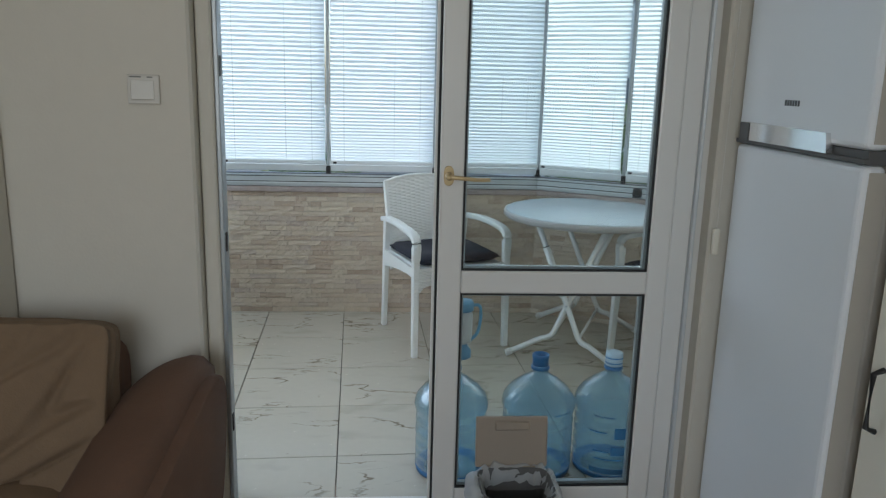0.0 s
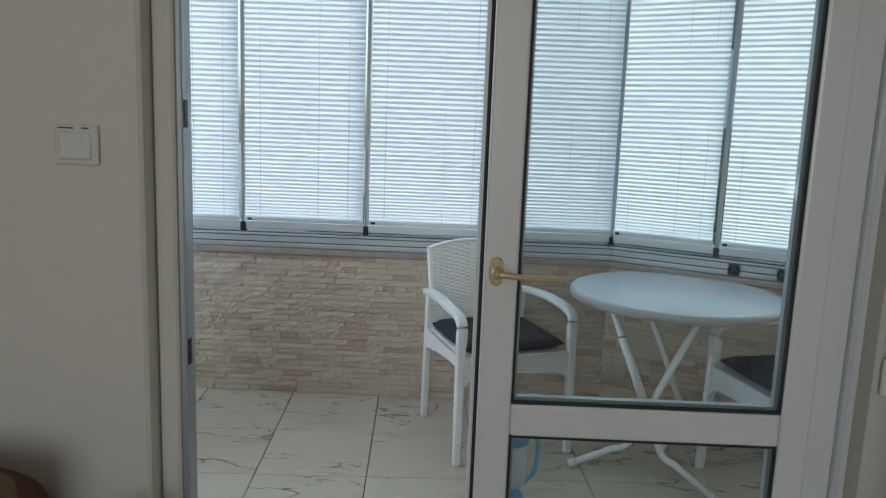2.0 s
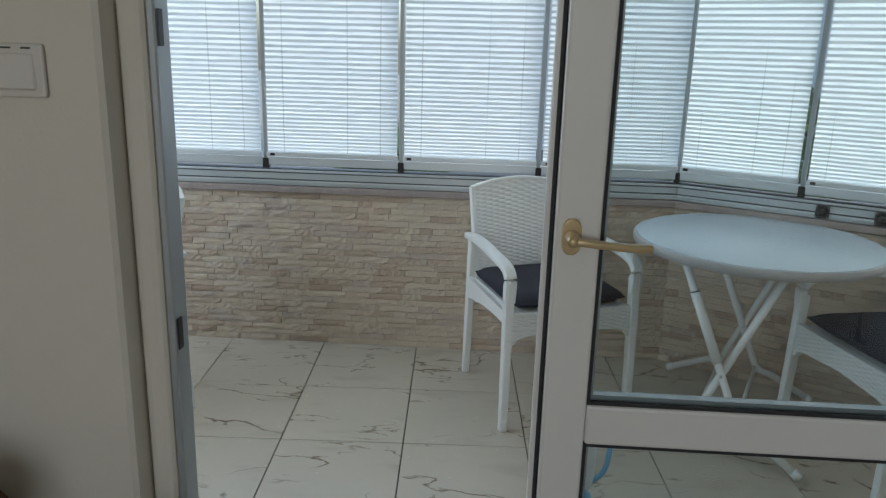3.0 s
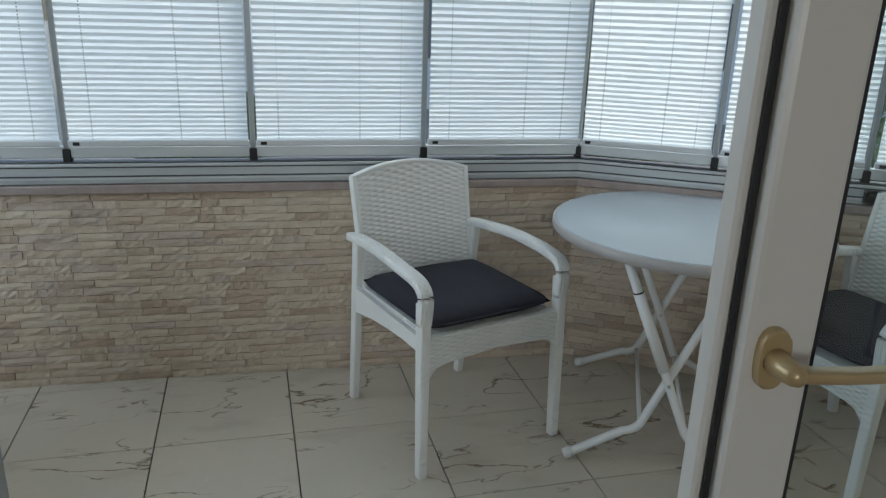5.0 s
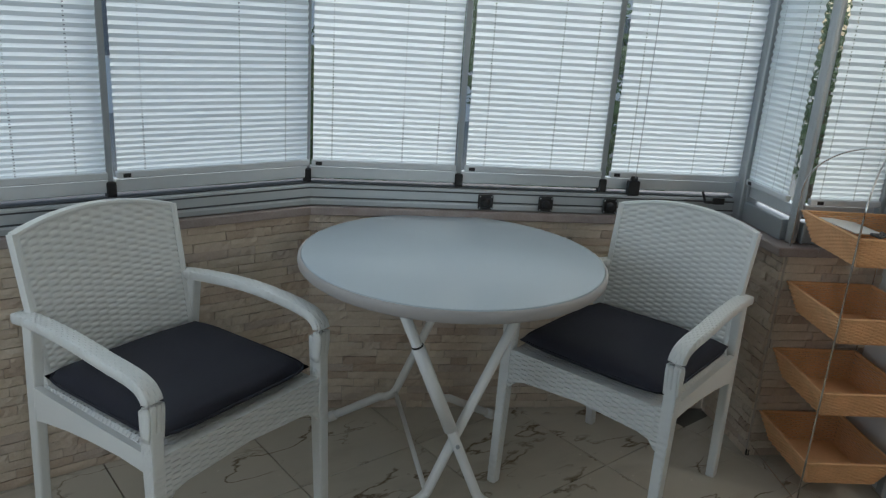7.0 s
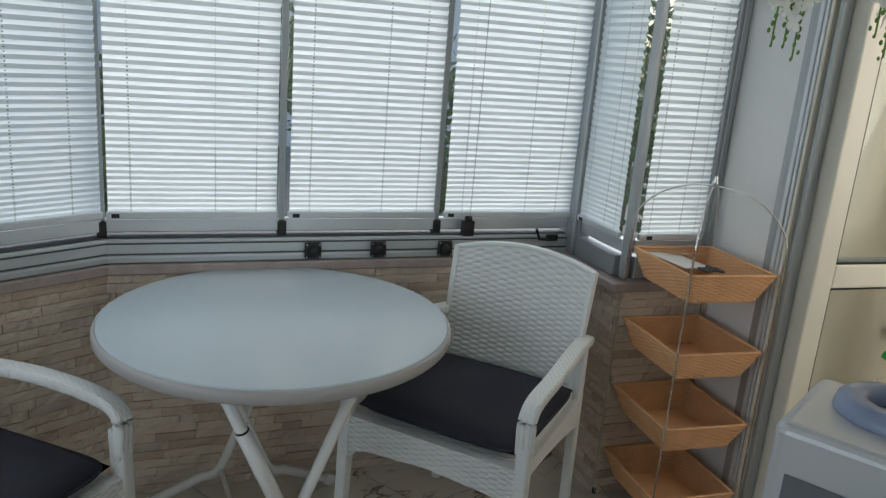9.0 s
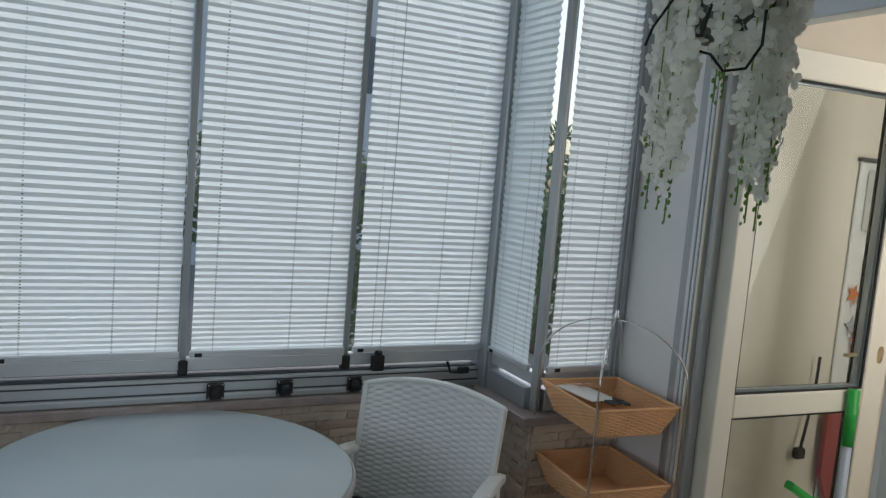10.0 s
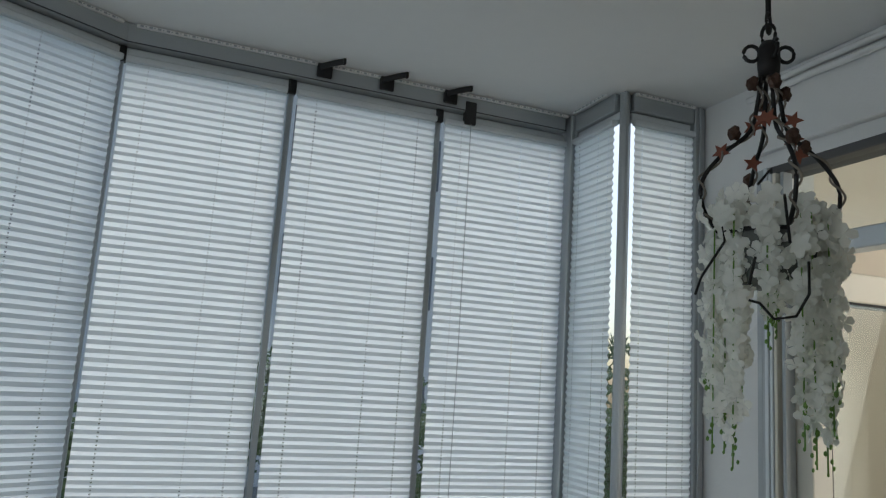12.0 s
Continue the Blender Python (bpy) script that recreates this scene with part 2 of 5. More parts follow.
def box(lo, hi, bevel=0.0, bm=None, seg=1):
    bm = bm or bmesh.new()
    r = bmesh.ops.create_cube(bm, size=1.0)
    vs = r["verts"]
    for v in vs:
        v.co = Vector([lo[i] + (v.co[i] + 0.5) * (hi[i] - lo[i]) for i in range(3)])
    if bevel:
        es = list({e for v in vs for e in v.link_edges})
        bmesh.ops.bevel(bm, geom=es, offset=bevel, segments=seg, affect="EDGES", profile=0.5)
    return bm


def boxes(*items, bevel=0.0):
    bm = bmesh.new()
    for lo, hi in items:
        box(lo, hi, bevel, bm)
    return bm


def sweep(points, radius, sides=10, bm=None, flat=None, closed=False):
    """A tube along points; flat = (width, height) gives a rounded bar that keeps its width level."""
    bm = bm or bmesh.new()
    pts = [Vector(p) for p in points]
    rings, up = [], Vector((0, 0, 1))
    n = len(pts)
    for i, p in enumerate(pts):
        a = pts[(i - 1) % n] if closed or i else pts[0]
        b = pts[(i + 1) % n] if closed or i < n - 1 else pts[-1]
        d = (b - a).normalized()
        side = d.cross(up)
        if side.length < 0.15:
            side = d.cross(Vector((0, 1, 0)))
        side.normalize()
        nor = side.cross(d).normalized()
        r = radius[i] if isinstance(radius, (list, tuple)) else radius
        ring = []
        for k in range(sides):
            t = 2 * math.pi * k / sides
            if flat:
                c, s = math.cos(t), math.sin(t)
                u = math.copysign(abs(c) ** 0.4, c) * flat[0] / 2
                w = math.copysign(abs(s) ** 0.4, s) * flat[1] / 2
            else:
                u, w = math.cos(t) * r, math.sin(t) * r
            ring.append(bm.verts.new(p + side * u + nor * w))
        rings.append(ring)
    pairs = list(zip(rings, rings[1:])) + ([(rings[-1], rings[0])] if closed else [])
    for r0, r1 in pairs:
        for k in range(sides):
            bm.faces.new((r0[k], r0[(k + 1) % sides], r1[(k + 1) % sides], r1[k]))
    if not closed:
        bm.faces.new(rings[0][::-1])
        bm.faces.new(rings[-1])
    return bm


def curve(points, steps=6):
    """Points made smooth: a Catmull-Rom line through them."""
    ps = [Vector(p) for p in points]
    ps = [ps[0] * 2 - ps[1]] + ps + [ps[-1] * 2 - ps[-2]]
    out = []
    for i in range(1, len(ps) - 2):
        a, b, c, d = ps[i - 1:i + 3]
        for k in range(steps):
            t = k / steps
            out.append(0.5 * (2 * b + (c - a) * t + (2 * a - 5 * b + 4 * c - d) * t * t + (3 * b - a - 3 * c + d) * t ** 3))
    return out + [ps[-2]]


def lathe(profile, sides=32, bm=None, centre=(0, 0)):
    """A body of revolution from (radius, z) pairs."""
    bm = bm or bmesh.new()
    rings = []
    for r, z in profile:
        if r < 1e-5:
            rings.append([bm.verts.new((centre[0], centre[1], z))])
        else:
            rings.append([bm.verts.new((centre[0] + r * math.cos(2 * math.pi * k / sides), centre[1] + r * math.sin(2 * math.pi * k / sides), z)) for k in range(sides)])
    for a, b in zip(rings, rings[1:]):
        for k in range(sides):
            j = (k + 1) % sides
            if len(a) == 1 and len(b) == 1:
                continue
            if len(a) == 1:
                bm.faces.new((a[0], b[k], b[j]))
            elif len(b) == 1:
                bm.faces.new((a[k], a[j], b[0]))
            else:
                bm.faces.new((a[k], a[j], b[j], b[k]))
    return bm


def prism(outline, z0, z1, bm=None):
    bm = bm or bmesh.new()
    lo = [bm.verts.new((x, y, z0)) for x, y in outline]
    hi = [bm.verts.new((x, y, z1)) for x, y in outline]
    n = len(lo)
    bm.faces.new(lo[::-1])
    bm.faces.new(hi)
    for k in range(n):
        bm.faces.new((lo[k], lo[(k + 1) % n], hi[(k + 1) % n], hi[k]))
    return bm


# ---- plan ----
CEIL = 2.66            # ceiling height of the balcony
FRONT_Y = 4.58         # middle of the glazing along the long front
BEND = -29.4           # turn of the far end
PANE = 0.65
PANE_B = 0.534
END = pose(0.55, 4.58, 0, 0, 0, BEND)     # x along the turned front, y outward
I4 = Matrix.Identity(4)
SILL_Z = 0.765
A_END = 1.965          # end wall of the balcony, along the turned front
O_IN = -0.34           # glazing line of the short return

# ---- setting ----
def structure(name, bm, material, label, m=I4, category=""):
    ob = part(name, bm, material, None, "", False, m)
    return tagged(ob, label, category or name.split("_")[0], "", "structure")


structure("ground", box((-60, -60, -0.9), (60, 60, -0.6)), mat("garden_gravel", (0.26, 0.25, 0.22), 0.95, vary=0.4, scale=1.5, bump=0.4, bscale=20), "pale gravel garden ground outside the balcony", category="ground")
structure("balcony_slab", box((-2.9, 2.44, -0.6), (2.9, 4.75, -0.012)), JOINT, "concrete balcony slab under the floor tiles", category="floor")
structure("floor", box((-3.4, -2.2, -0.2), (1.5, 2.44, -0.002)), WOOD_FLOOR, "brown laminate floor of the living room", category="floor")

# house wall between room and balcony, with the opening of the double door
HW0, HW1 = 2.22, 2.42
OPL, OPR, OPT = -0.955, 0.64, 2.12
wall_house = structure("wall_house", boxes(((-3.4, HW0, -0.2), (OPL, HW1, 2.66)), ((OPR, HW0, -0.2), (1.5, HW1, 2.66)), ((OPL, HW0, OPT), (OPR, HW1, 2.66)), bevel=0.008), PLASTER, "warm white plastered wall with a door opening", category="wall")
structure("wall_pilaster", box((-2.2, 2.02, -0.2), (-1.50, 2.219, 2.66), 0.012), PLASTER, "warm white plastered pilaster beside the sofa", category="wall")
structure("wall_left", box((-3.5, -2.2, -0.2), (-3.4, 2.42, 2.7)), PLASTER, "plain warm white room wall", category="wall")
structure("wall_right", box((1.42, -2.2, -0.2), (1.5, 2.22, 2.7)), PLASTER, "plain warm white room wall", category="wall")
# Unseen back wall; its opening is added to hold the room's fill lamp.
structure("wall_back", boxes(((-3.4, -2.1, -0.2), (-1.8, -2.0, 2.7)), ((-0.2, -2.1, -0.2), (1.42, -2.0, 2.7)), ((-1.8, -2.1, -0.2), (-0.2, -2.0, 0.9)), ((-1.8, -2.1, 2.3), (-0.2, -2.0, 2.7))), PLASTER, "plain warm white room wall with an opening added for the fill lamp", category="wall")
structure("ceiling_room", box((-3.4, -2.1, 2.66), (1.5, 2.42, 2.76)), CEILING, "plain white room ceiling", category="ceiling")

# balcony ceiling, cut to the plan of the glazing
def end_xy(a, o):
    v = END @ Vector((a, o, 0))
    return (v.x, v.y)


roof = [(-2.9, 2.42), (-2.9, FRONT_Y + 0.1), (0.55 + 0.03, FRONT_Y + 0.1), end_xy(1.7, 0.1), end_xy(1.7, O_IN + 0.1), end_xy(3.4, O_IN + 0.1), end_xy(3.4, -1.75), end_xy(1.95, -1.75), (1.5, 2.42)]
structure("ceiling_balcony", prism(roof, CEIL, CEIL + 0.14), CEILING, "painted white balcony ceiling with a thin crack along the wall", category="ceiling")
structure("wall_balcony_left", boxes(((-3.0, 2.42, -0.6), (-2.9, 4.75, 0.8)), ((-3.0, 2.42, 2.55), (-2.9, 4.75, 2.7))), PLASTER_COOL, "plain white parapet and lintel at the balcony's end", category="wall")
# Unseen pane without a blind, added so extra light enters from the left.
end_pane = structure("window_end", box((-2.96, 2.42, 0.8), (-2.952, 4.75, 2.55)), GLASS, "unseen clear glazing added at the balcony's end to admit light", category="window")
end_pane.visible_shadow = False


def parapet(name, x0, x1, m):
    """A low wall with a mortar bed, to be faced with stone strips, and a stone sill."""
    wall = structure(name, box((x0, -0.035, -0.6), (x1, 0.16, SILL_Z - 0.002)), GROUT, "low parapet faced with split beige stone strips", m, "wall")
    return wall


front_wall = parapet("wall_front", -3.45, 0.004, pose(0.55, FRONT_Y, 0))
bend_wall = parapet("wall_bend", -0.004, 1.60, END)
ret_wall = structure("wall_return", box((1.60, O_IN - 0.05, -0.6), (1.79, -0.04, SILL_Z - 0.002)), GROUT, "low parapet return faced with split beige stone strips", END, "wall")
short_wall = structure("wall_short", box((1.79, O_IN - 0.05, -0.6), (A_END, O_IN + 0.12, SILL_Z - 0.002)), GROUT, "short low parapet faced with split beige stone strips", END, "wall")
# sills
structure("sill_front", box((-3.45, -0.065, SILL_Z), (-0.005, 0.17, SILL_Z + 0.032), 0.004), SILL, "mottled brown marble sill", pose(0.55, FRONT_Y, 0), "sill")
structure("sill_bend", box((0.0, -0.065, SILL_Z), (1.555, 0.17, SILL_Z + 0.032), 0.004), SILL, "mottled brown marble sill", END, "sill")
structure("sill_return", boxes(((1.556, O_IN - 0.075, SILL_Z), (1.70, 0.17, SILL_Z + 0.032)), ((1.701, O_IN - 0.075, SILL_Z), (A_END - 0.002, O_IN + 0.12, SILL_Z + 0.032)), bevel=0.004), SILL, "mottled grey-brown marble sill", END, "sill")

# end wall with the side door
DOOR_O0, DOOR_O1, DOOR_T = -0.69, -1.48, 2.365
structure("wall_end", boxes(((A_END, DOOR_O0, -0.6), (A_END + 0.16, O_IN + 0.12, CEIL)), ((A_END, -1.60, -0.6), (A_END + 0.16, DOOR_O1, CEIL)), ((A_END, DOOR_O1, DOOR_T), (A_END + 0.16, DOOR_O0, CEIL))), PLASTER_COOL, "white plastered end wall with a side door opening", END, "wall")


# ---- glazing ----
def pleated(width, z0, z1, slope=0.29, holes=(0.13, 0.62, 0.87)):
    """A pleated sheet hanging from z1 to z0, its folds closer towards the foot; x along, y out. Small holes let the cords through."""
    bm = bmesh.new()
    zs = [z0]
    while zs[-1] < z1 - 0.008:
        f = min(1.0, (zs[-1] - z0) / 0.55)
        zs.append(zs[-1] + 0.5 * (0.0150 + 0.0110 * f ** 0.8))
    k = (z1 - z0) / (zs[-1] - z0)
    zs = [z0 + (z - z0) * k for z in zs]
    hw = 0.0024
    xs = [0.0]
    for h in holes:
        xs += [h * width - hw, h * width + hw]
    xs.append(width)

    def row(z, d):
        return [bm.verts.new((x, d, z)) for x in xs]
    prev, last = None, None
    for i, (za, zb) in enumerate(zip(zs, zs[1:])):
        d = slope * (zb - za)
        yb = d if i % 2 == 0 else -d
        ya = last if last is not None else -d
        rows = [prev] if prev else [row(za, ya)]
        for c in (0.36, 0.64, 1.0):
            rows.append(row(za + (zb - za) * c, ya + (yb - ya) * c))
        for j in range(3):
            for n in range(len(xs) - 1):
                if j == 1 and n % 2 == 1:
                    continue
                bm.faces.new((rows[j][n], rows[j][n + 1], rows[j + 1][n + 1], rows[j + 1][n]))
        prev, last = rows[-1], yb
    return bm


def glazing(x0, x1, m, number, clip_left=True, gap=0.012):
    """One frameless balcony pane between two joints, its rails, clips and blind. x along, y out."""
    w = x1 - x0
    win = thing("window_%d" % number, "frameless balcony glass pane in pale aluminium rails", "window", "balcony panes", "structure", m @ pose(x0, 0, 0))
    part("bottom_rail", box((0.008, -0.016, 0.888), (w - 0.008, 0.014, 0.93), 0.003), ALU_LIGHT, win)
    part("top_rail", box((0.008, -0.016, 2.560), (w - 0.008, 0.014, 2.590), 0.003), ALU_LIGHT, win)
    pane = part("pane", box((0.006, -0.004, 0.93), (w - 0.006, 0.004, 2.560)), GLASS, win)
    pane.visible_shadow = False
    part("edge_seal", box((-0.011, -0.009, 0.885), (0.009, 0.012, 2.58), 0.002), ALU, win, "grey vertical edge profile")
    if clip_left:
        part("clip", box((-0.014, -0.022, 0.862), (0.014, 0.012, 0.922), 0.003), BLACK, win, "black plastic corner clip")
        part("clip", box((-0.014, -0.022, 2.545), (0.014, 0.012, 2.605), 0.003), BLACK, win, "black plastic corner clip")
    blind = thing("pleated_blind", "white pleated blind lowered over a glass pane", "blind", "pleated blinds", "", m @ pose(x0, -0.03, 0))
    part("cloth", pleated(w - 2 * gap - 0.008, 0.955, 2.538), BLIND, blind, m=pose(gap + 0.004, 0, 0))
    part("head_rail", box((gap, -0.014, 2.538), (w - gap, 0.012, 2.558), 0.003), ALU_LIGHT, blind)
    part("foot_rail", box((gap, -0.010, 0.934), (w - gap, 0.010, 0.956), 0.003), ALU_LIGHT, blind)
    for f in (0.13, 0.62, 0.87):
        x = gap + 0.004 + f * (w - 2 * gap - 0.008)
        part("cord", sweep([(x, 0.001, 0.95), (x, 0.001, 2.545)], 0.0004, 4), ALU_LIGHT, blind)
    part("tag", box((0.03, -0.0115, 0.938), (0.052, -0.010, 0.95)), BLACK, blind, "small black end catch")
    return win


def tracks(x0, x1, m, number):
    """Bottom and top running profiles of a straight stretch."""
    for nm, z0, z1, lab in (("track_low", SILL_Z + 0.034, 0.872, "pale aluminium bottom track with groove shade painted in"), ("track_top", 2.592, CEIL - 0.002, "grey aluminium top track")):
        tr = thing("%s_%d" % (nm, number), lab, "window track", "", "structure", m)
        part("profile", box((x0, -0.05, z0), (x1, 0.045, z1), 0.003), ALU_MID if nm == "track_low" else ALU, tr)
        # Dark strips laid on the profile paint the shade of uncut grooves.
        if nm == "track_low":
            part("lip", box((x0, -0.056, z0 + 0.018), (x1, -0.0505, z0 + 0.024)), ALU_LIGHT, tr)
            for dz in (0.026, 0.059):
                part("groove", box((x0, -0.0525, z0 + dz), (x1, -0.0505, z0 + dz + 0.005)), ALU_DARK, tr, "dark strip as groove shade")
            part("groove", box((x0, -0.035, z1 + 0.0005), (x1, 0.03, z1 + 0.004)), ALU_DARK, tr, "dark strip as running slot shade")
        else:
            part("groove", box((x0, -0.0525, z0 + 0.002), (x1, -0.0505, z0 + 0.006)), ALU_DARK, tr, "thin dark strip as slot shade")


FRONT = pose(0.55, FRONT_Y, 0)
number = 1
for k in range(5, 0, -1):
    glazing(-k * PANE, -(k - 1) * PANE, FRONT, number)
    number += 1
for k in range(3):
    glazing(k * PANE_B, (k + 1) * PANE_B, END, number, gap=0.016)
    number += 1
tracks(-3.45, 0.0, FRONT, 1)
tracks(0.0, 1.57, END, 2)
# corner post and short return
RET = END @ pose(1.63, -0.03, 0, 0, 0, -90)
SHORT = END @ pose(1.63, O_IN, 0)
glazing(0.03, 0.318, RET, number, clip_left=False, gap=0.012)
glazing(0.018, 0.285, SHORT, number + 1, clip_left=False, gap=0.006)
for nm, lo, hi, mm in (("window_post", (1.585, -0.07, SILL_Z + 0.034), (1.655, 0.03, CEIL - 0.002), END), ("window_post", (-0.016, -0.013, SILL_Z + 0.034), (0.016, 0.013, CEIL - 0.002), END @ pose(1.630, O_IN - 0.01, 0, 0, 0, -45)), ("window_post", (A_END - 0.050, O_IN - 0.03, SILL_Z + 0.034), (A_END - 0.003, O_IN + 0.03, CEIL - 0.002), END)):
    p = thing(nm, "grey aluminium window post", "window post", "window posts", "structure", mm)
    part("profile", box(lo, hi, 0.004), ALU, p)
    part("rib", box((lo[0] + 0.015, lo[1] - 0.006, lo[2]), (lo[0] + 0.027, lo[1] - 0.0005, hi[2]), 0.002), ALU, p)
for nm, lo, hi in (("return_track", (1.60, O_IN + 0.012, 0), (1.653, -0.071, 0)), ("short_track", (1.655, O_IN - 0.03, 0), (A_END - 0.053, O_IN + 0.03, 0))):
    for z0, z1 in ((SILL_Z + 0.034, 0.872), (2.592, CEIL - 0.002)):
        p = thing(nm, "grey aluminium window track", "window track", "", "structure", END)
        part("profile", box((lo[0], lo[1], z0), (hi[0], hi[1], z1), 0.003), ALU, p)


# ---- balcony furniture ----
def uv_plane(ob, axis_u, axis_v):
    """Flat coordinates in metres for the weave."""
    me = ob.data
    lay = me.uv_layers.new(name="weave")
    for lp in me.loops:
        co = me.vertices[lp.vertex_index].co
        lay.data[lp.index].uv = (co[axis_u], co[axis_v])


def weave_depth(u, v):
    """How far a basket weave dips at column u and row v, both counted in cells: short level dents, shifted from column to column."""
    col = math.floor(u)
    across = abs(u - col - 0.5) * 2
    row = (v + 0.5 * (col % 2)) % 1.0
    dent = max(0.0, 1 - min(row, 1 - row) / 0.24)
    return 0.0060 * dent * max(0.0, 1 - (across / 0.78) ** 4) - 0.0010 * (1 - across * across)


def slab(width_at, y_at, thick, z0, z1, cols=15, rows=28, sag=0.0):
    """A bowed woven panel rising from z0 to z1; width_at and y_at give its half width and place by height."""
    steps, cross = rows * 6, cols * 6
    bm = bmesh.new()
    front, back = [], []
    for i in range(steps + 1):
        f = i / steps
        w = width_at(f)
        fr, bk = [], []
        for j in range(cross + 1):
            s = 2 * j / cross - 1
            crown = 0.035 * f ** 6 * (1 - s * s)
            z = z0 + (z1 - z0) * f + crown
            y = y_at(f) + sag * (1 - s * s)
            dip = weave_depth(j / 6 + 1e-4, i / 6)
            fr.append(bm.verts.new((s * w, y + dip, z)))
            bk.append(bm.verts.new((s * w, y + thick - dip, z)))
        front.append(fr)
        back.append(bk)
    for i in range(steps):
        for j in range(cross):
            bm.faces.new((front[i][j], front[i][j + 1], front[i + 1][j + 1], front[i + 1][j]))
            bm.faces.new((back[i][j + 1], back[i][j], back[i + 1][j], back[i + 1][j + 1]))
        bm.faces.new((back[i][0], front[i][0], front[i + 1][0], back[i + 1][0]))
        bm.faces.new((front[i][-1], back[i][-1], back[i + 1][-1], front[i + 1][-1]))
    for j in range(cross):
        bm.faces.new((front[-1][j], front[-1][j + 1], back[-1][j + 1], back[-1][j]))
        bm.faces.new((front[0][j + 1], front[0][j], back[0][j], back[0][j + 1]))
    return bm


def bar(p0, p1, s0, s1, bevel=0.006):
    """A square leg that tapers from size s0 at p0 to s1 at p1 (sizes in x and y)."""
    bm = bmesh.new()
    vs = []
    for p, s in ((p0, s0), (p1, s1)):
        vs.append([bm.verts.new((p[0] + dx * s[0] / 2, p[1] + dy * s[1] / 2, p[2])) for dx, dy in ((-1, -1), (1, -1), (1, 1), (-1, 1))])
    bm.faces.new(vs[0][::-1])
    bm.faces.new(vs[1])
    for k in range(4):
        bm.faces.new((vs[0][k], vs[0][(k + 1) % 4], vs[1][(k + 1) % 4], vs[1][k]))
    bmesh.ops.bevel(bm, geom=bm.edges[:], offset=bevel, segments=2, affect="EDGES", profile=0.5)
    return bm


def armchair(m):
    """White moulded armchair with a woven look; y points to its back."""
    ch = thing("armchair", "white woven-look plastic armchair on the balcony floor", "chair", "balcony armchairs", "", m)
    for s in (-1, 1):
        leg = part("front_leg", bar((s * 0.272, -0.275, 0), (s * 0.266, -0.257, 0.60), (0.031, 0.033), (0.037, 0.042)), WEAVE_FINE, ch)
        uv_plane(leg, 2, 1)
        leg = part("back_leg", bar((s * 0.238, 0.300, 0), (s * 0.247, 0.238, 0.655), (0.030, 0.034), (0.032, 0.044)), CHAIR_WHITE, ch)
        arm = part("armrest", sweep(curve([(s * 0.266, -0.262, 0.53), (s * 0.266, -0.269, 0.605), (s * 0.267, -0.256, 0.641), (s * 0.268, -0.215, 0.660), (s * 0.27, -0.11, 0.671), (s * 0.263, 0.03, 0.676), (s * 0.249, 0.20, 0.666), (s * 0.241, 0.305, 0.652)], 5), 0.02, 16, flat=(0.046, 0.030)), WEAVE_FINE, ch, smooth=True)
        uv_plane(arm, 1, 0)
        rail = part("side_rail", prism([(-0.245, 0.470), (-0.245, 0.418), (-0.12, 0.424), (0.0, 0.418), (0.10, 0.408), (0.19, 0.394), (0.235, 0.385), (0.235, 0.48), (0, 0.474)], -0.009, 0.009), CHAIR_WHITE, ch)
        rail.matrix_basis = Matrix(((0, 0, 1, s * 0.252), (1, 0, 0, 0), (0, 1, 0, 0), (0, 0, 0, 1)))
    apron = [(-0.255, 0.484), (-0.255, 0.352), (-0.243, 0.358), (-0.225, 0.380), (-0.19, 0.390), (-0.1, 0.396), (0, 0.403), (0.1, 0.396), (0.19, 0.390), (0.225, 0.380), (0.243, 0.358), (0.255, 0.352), (0.255, 0.484)]
    ap = part("front_apron", prism(apron, -0.014, 0.014), WEAVE, ch)
    uv_plane(ap, 0, 1)
    ap.matrix_basis = Matrix(((1, 0, 0, 0), (0, 0, 1, -0.262), (0, 1, 0, 0), (0, 0, 0, 1)))
    seat = part("seat", box((-0.243, -0.272, 0.462), (0.243, 0.235, 0.483), 0.008), WEAVE, ch)
    uv_plane(seat, 0, 1)
    part("backrest", slab(lambda f: 0.222 + 0.013 * f, lambda f: 0.205 + 0.095 * f ** 1.1, 0.024, 0.40, 0.865, sag=0.028), CHAIR_WHITE, ch, smooth=True)
    for s in (-1, 1):
        pts = [(s * (0.222 + 0.013 * f), 0.214 + 0.097 * f ** 1.1, 0.37 + 0.50 * f) for f in (0, 0.25, 0.5, 0.75, 1.0)]
        part("back_edge", sweep(curve(pts, 3), 0.012, 8, flat=(0.020, 0.030)), CHAIR_WHITE, ch)
    top = [(s * 0.235, 0.311 + 0.026 * (1 - s * s), 0.866 + 0.036 * (1 - s * s)) for s in (-1, -0.75, -0.5, -0.25, 0, 0.25, 0.5, 0.75, 1)]
    part("top_edge", sweep(curve(top, 2), 0.010, 8, flat=(0.028, 0.014)), CHAIR_WHITE, ch)
    return ch


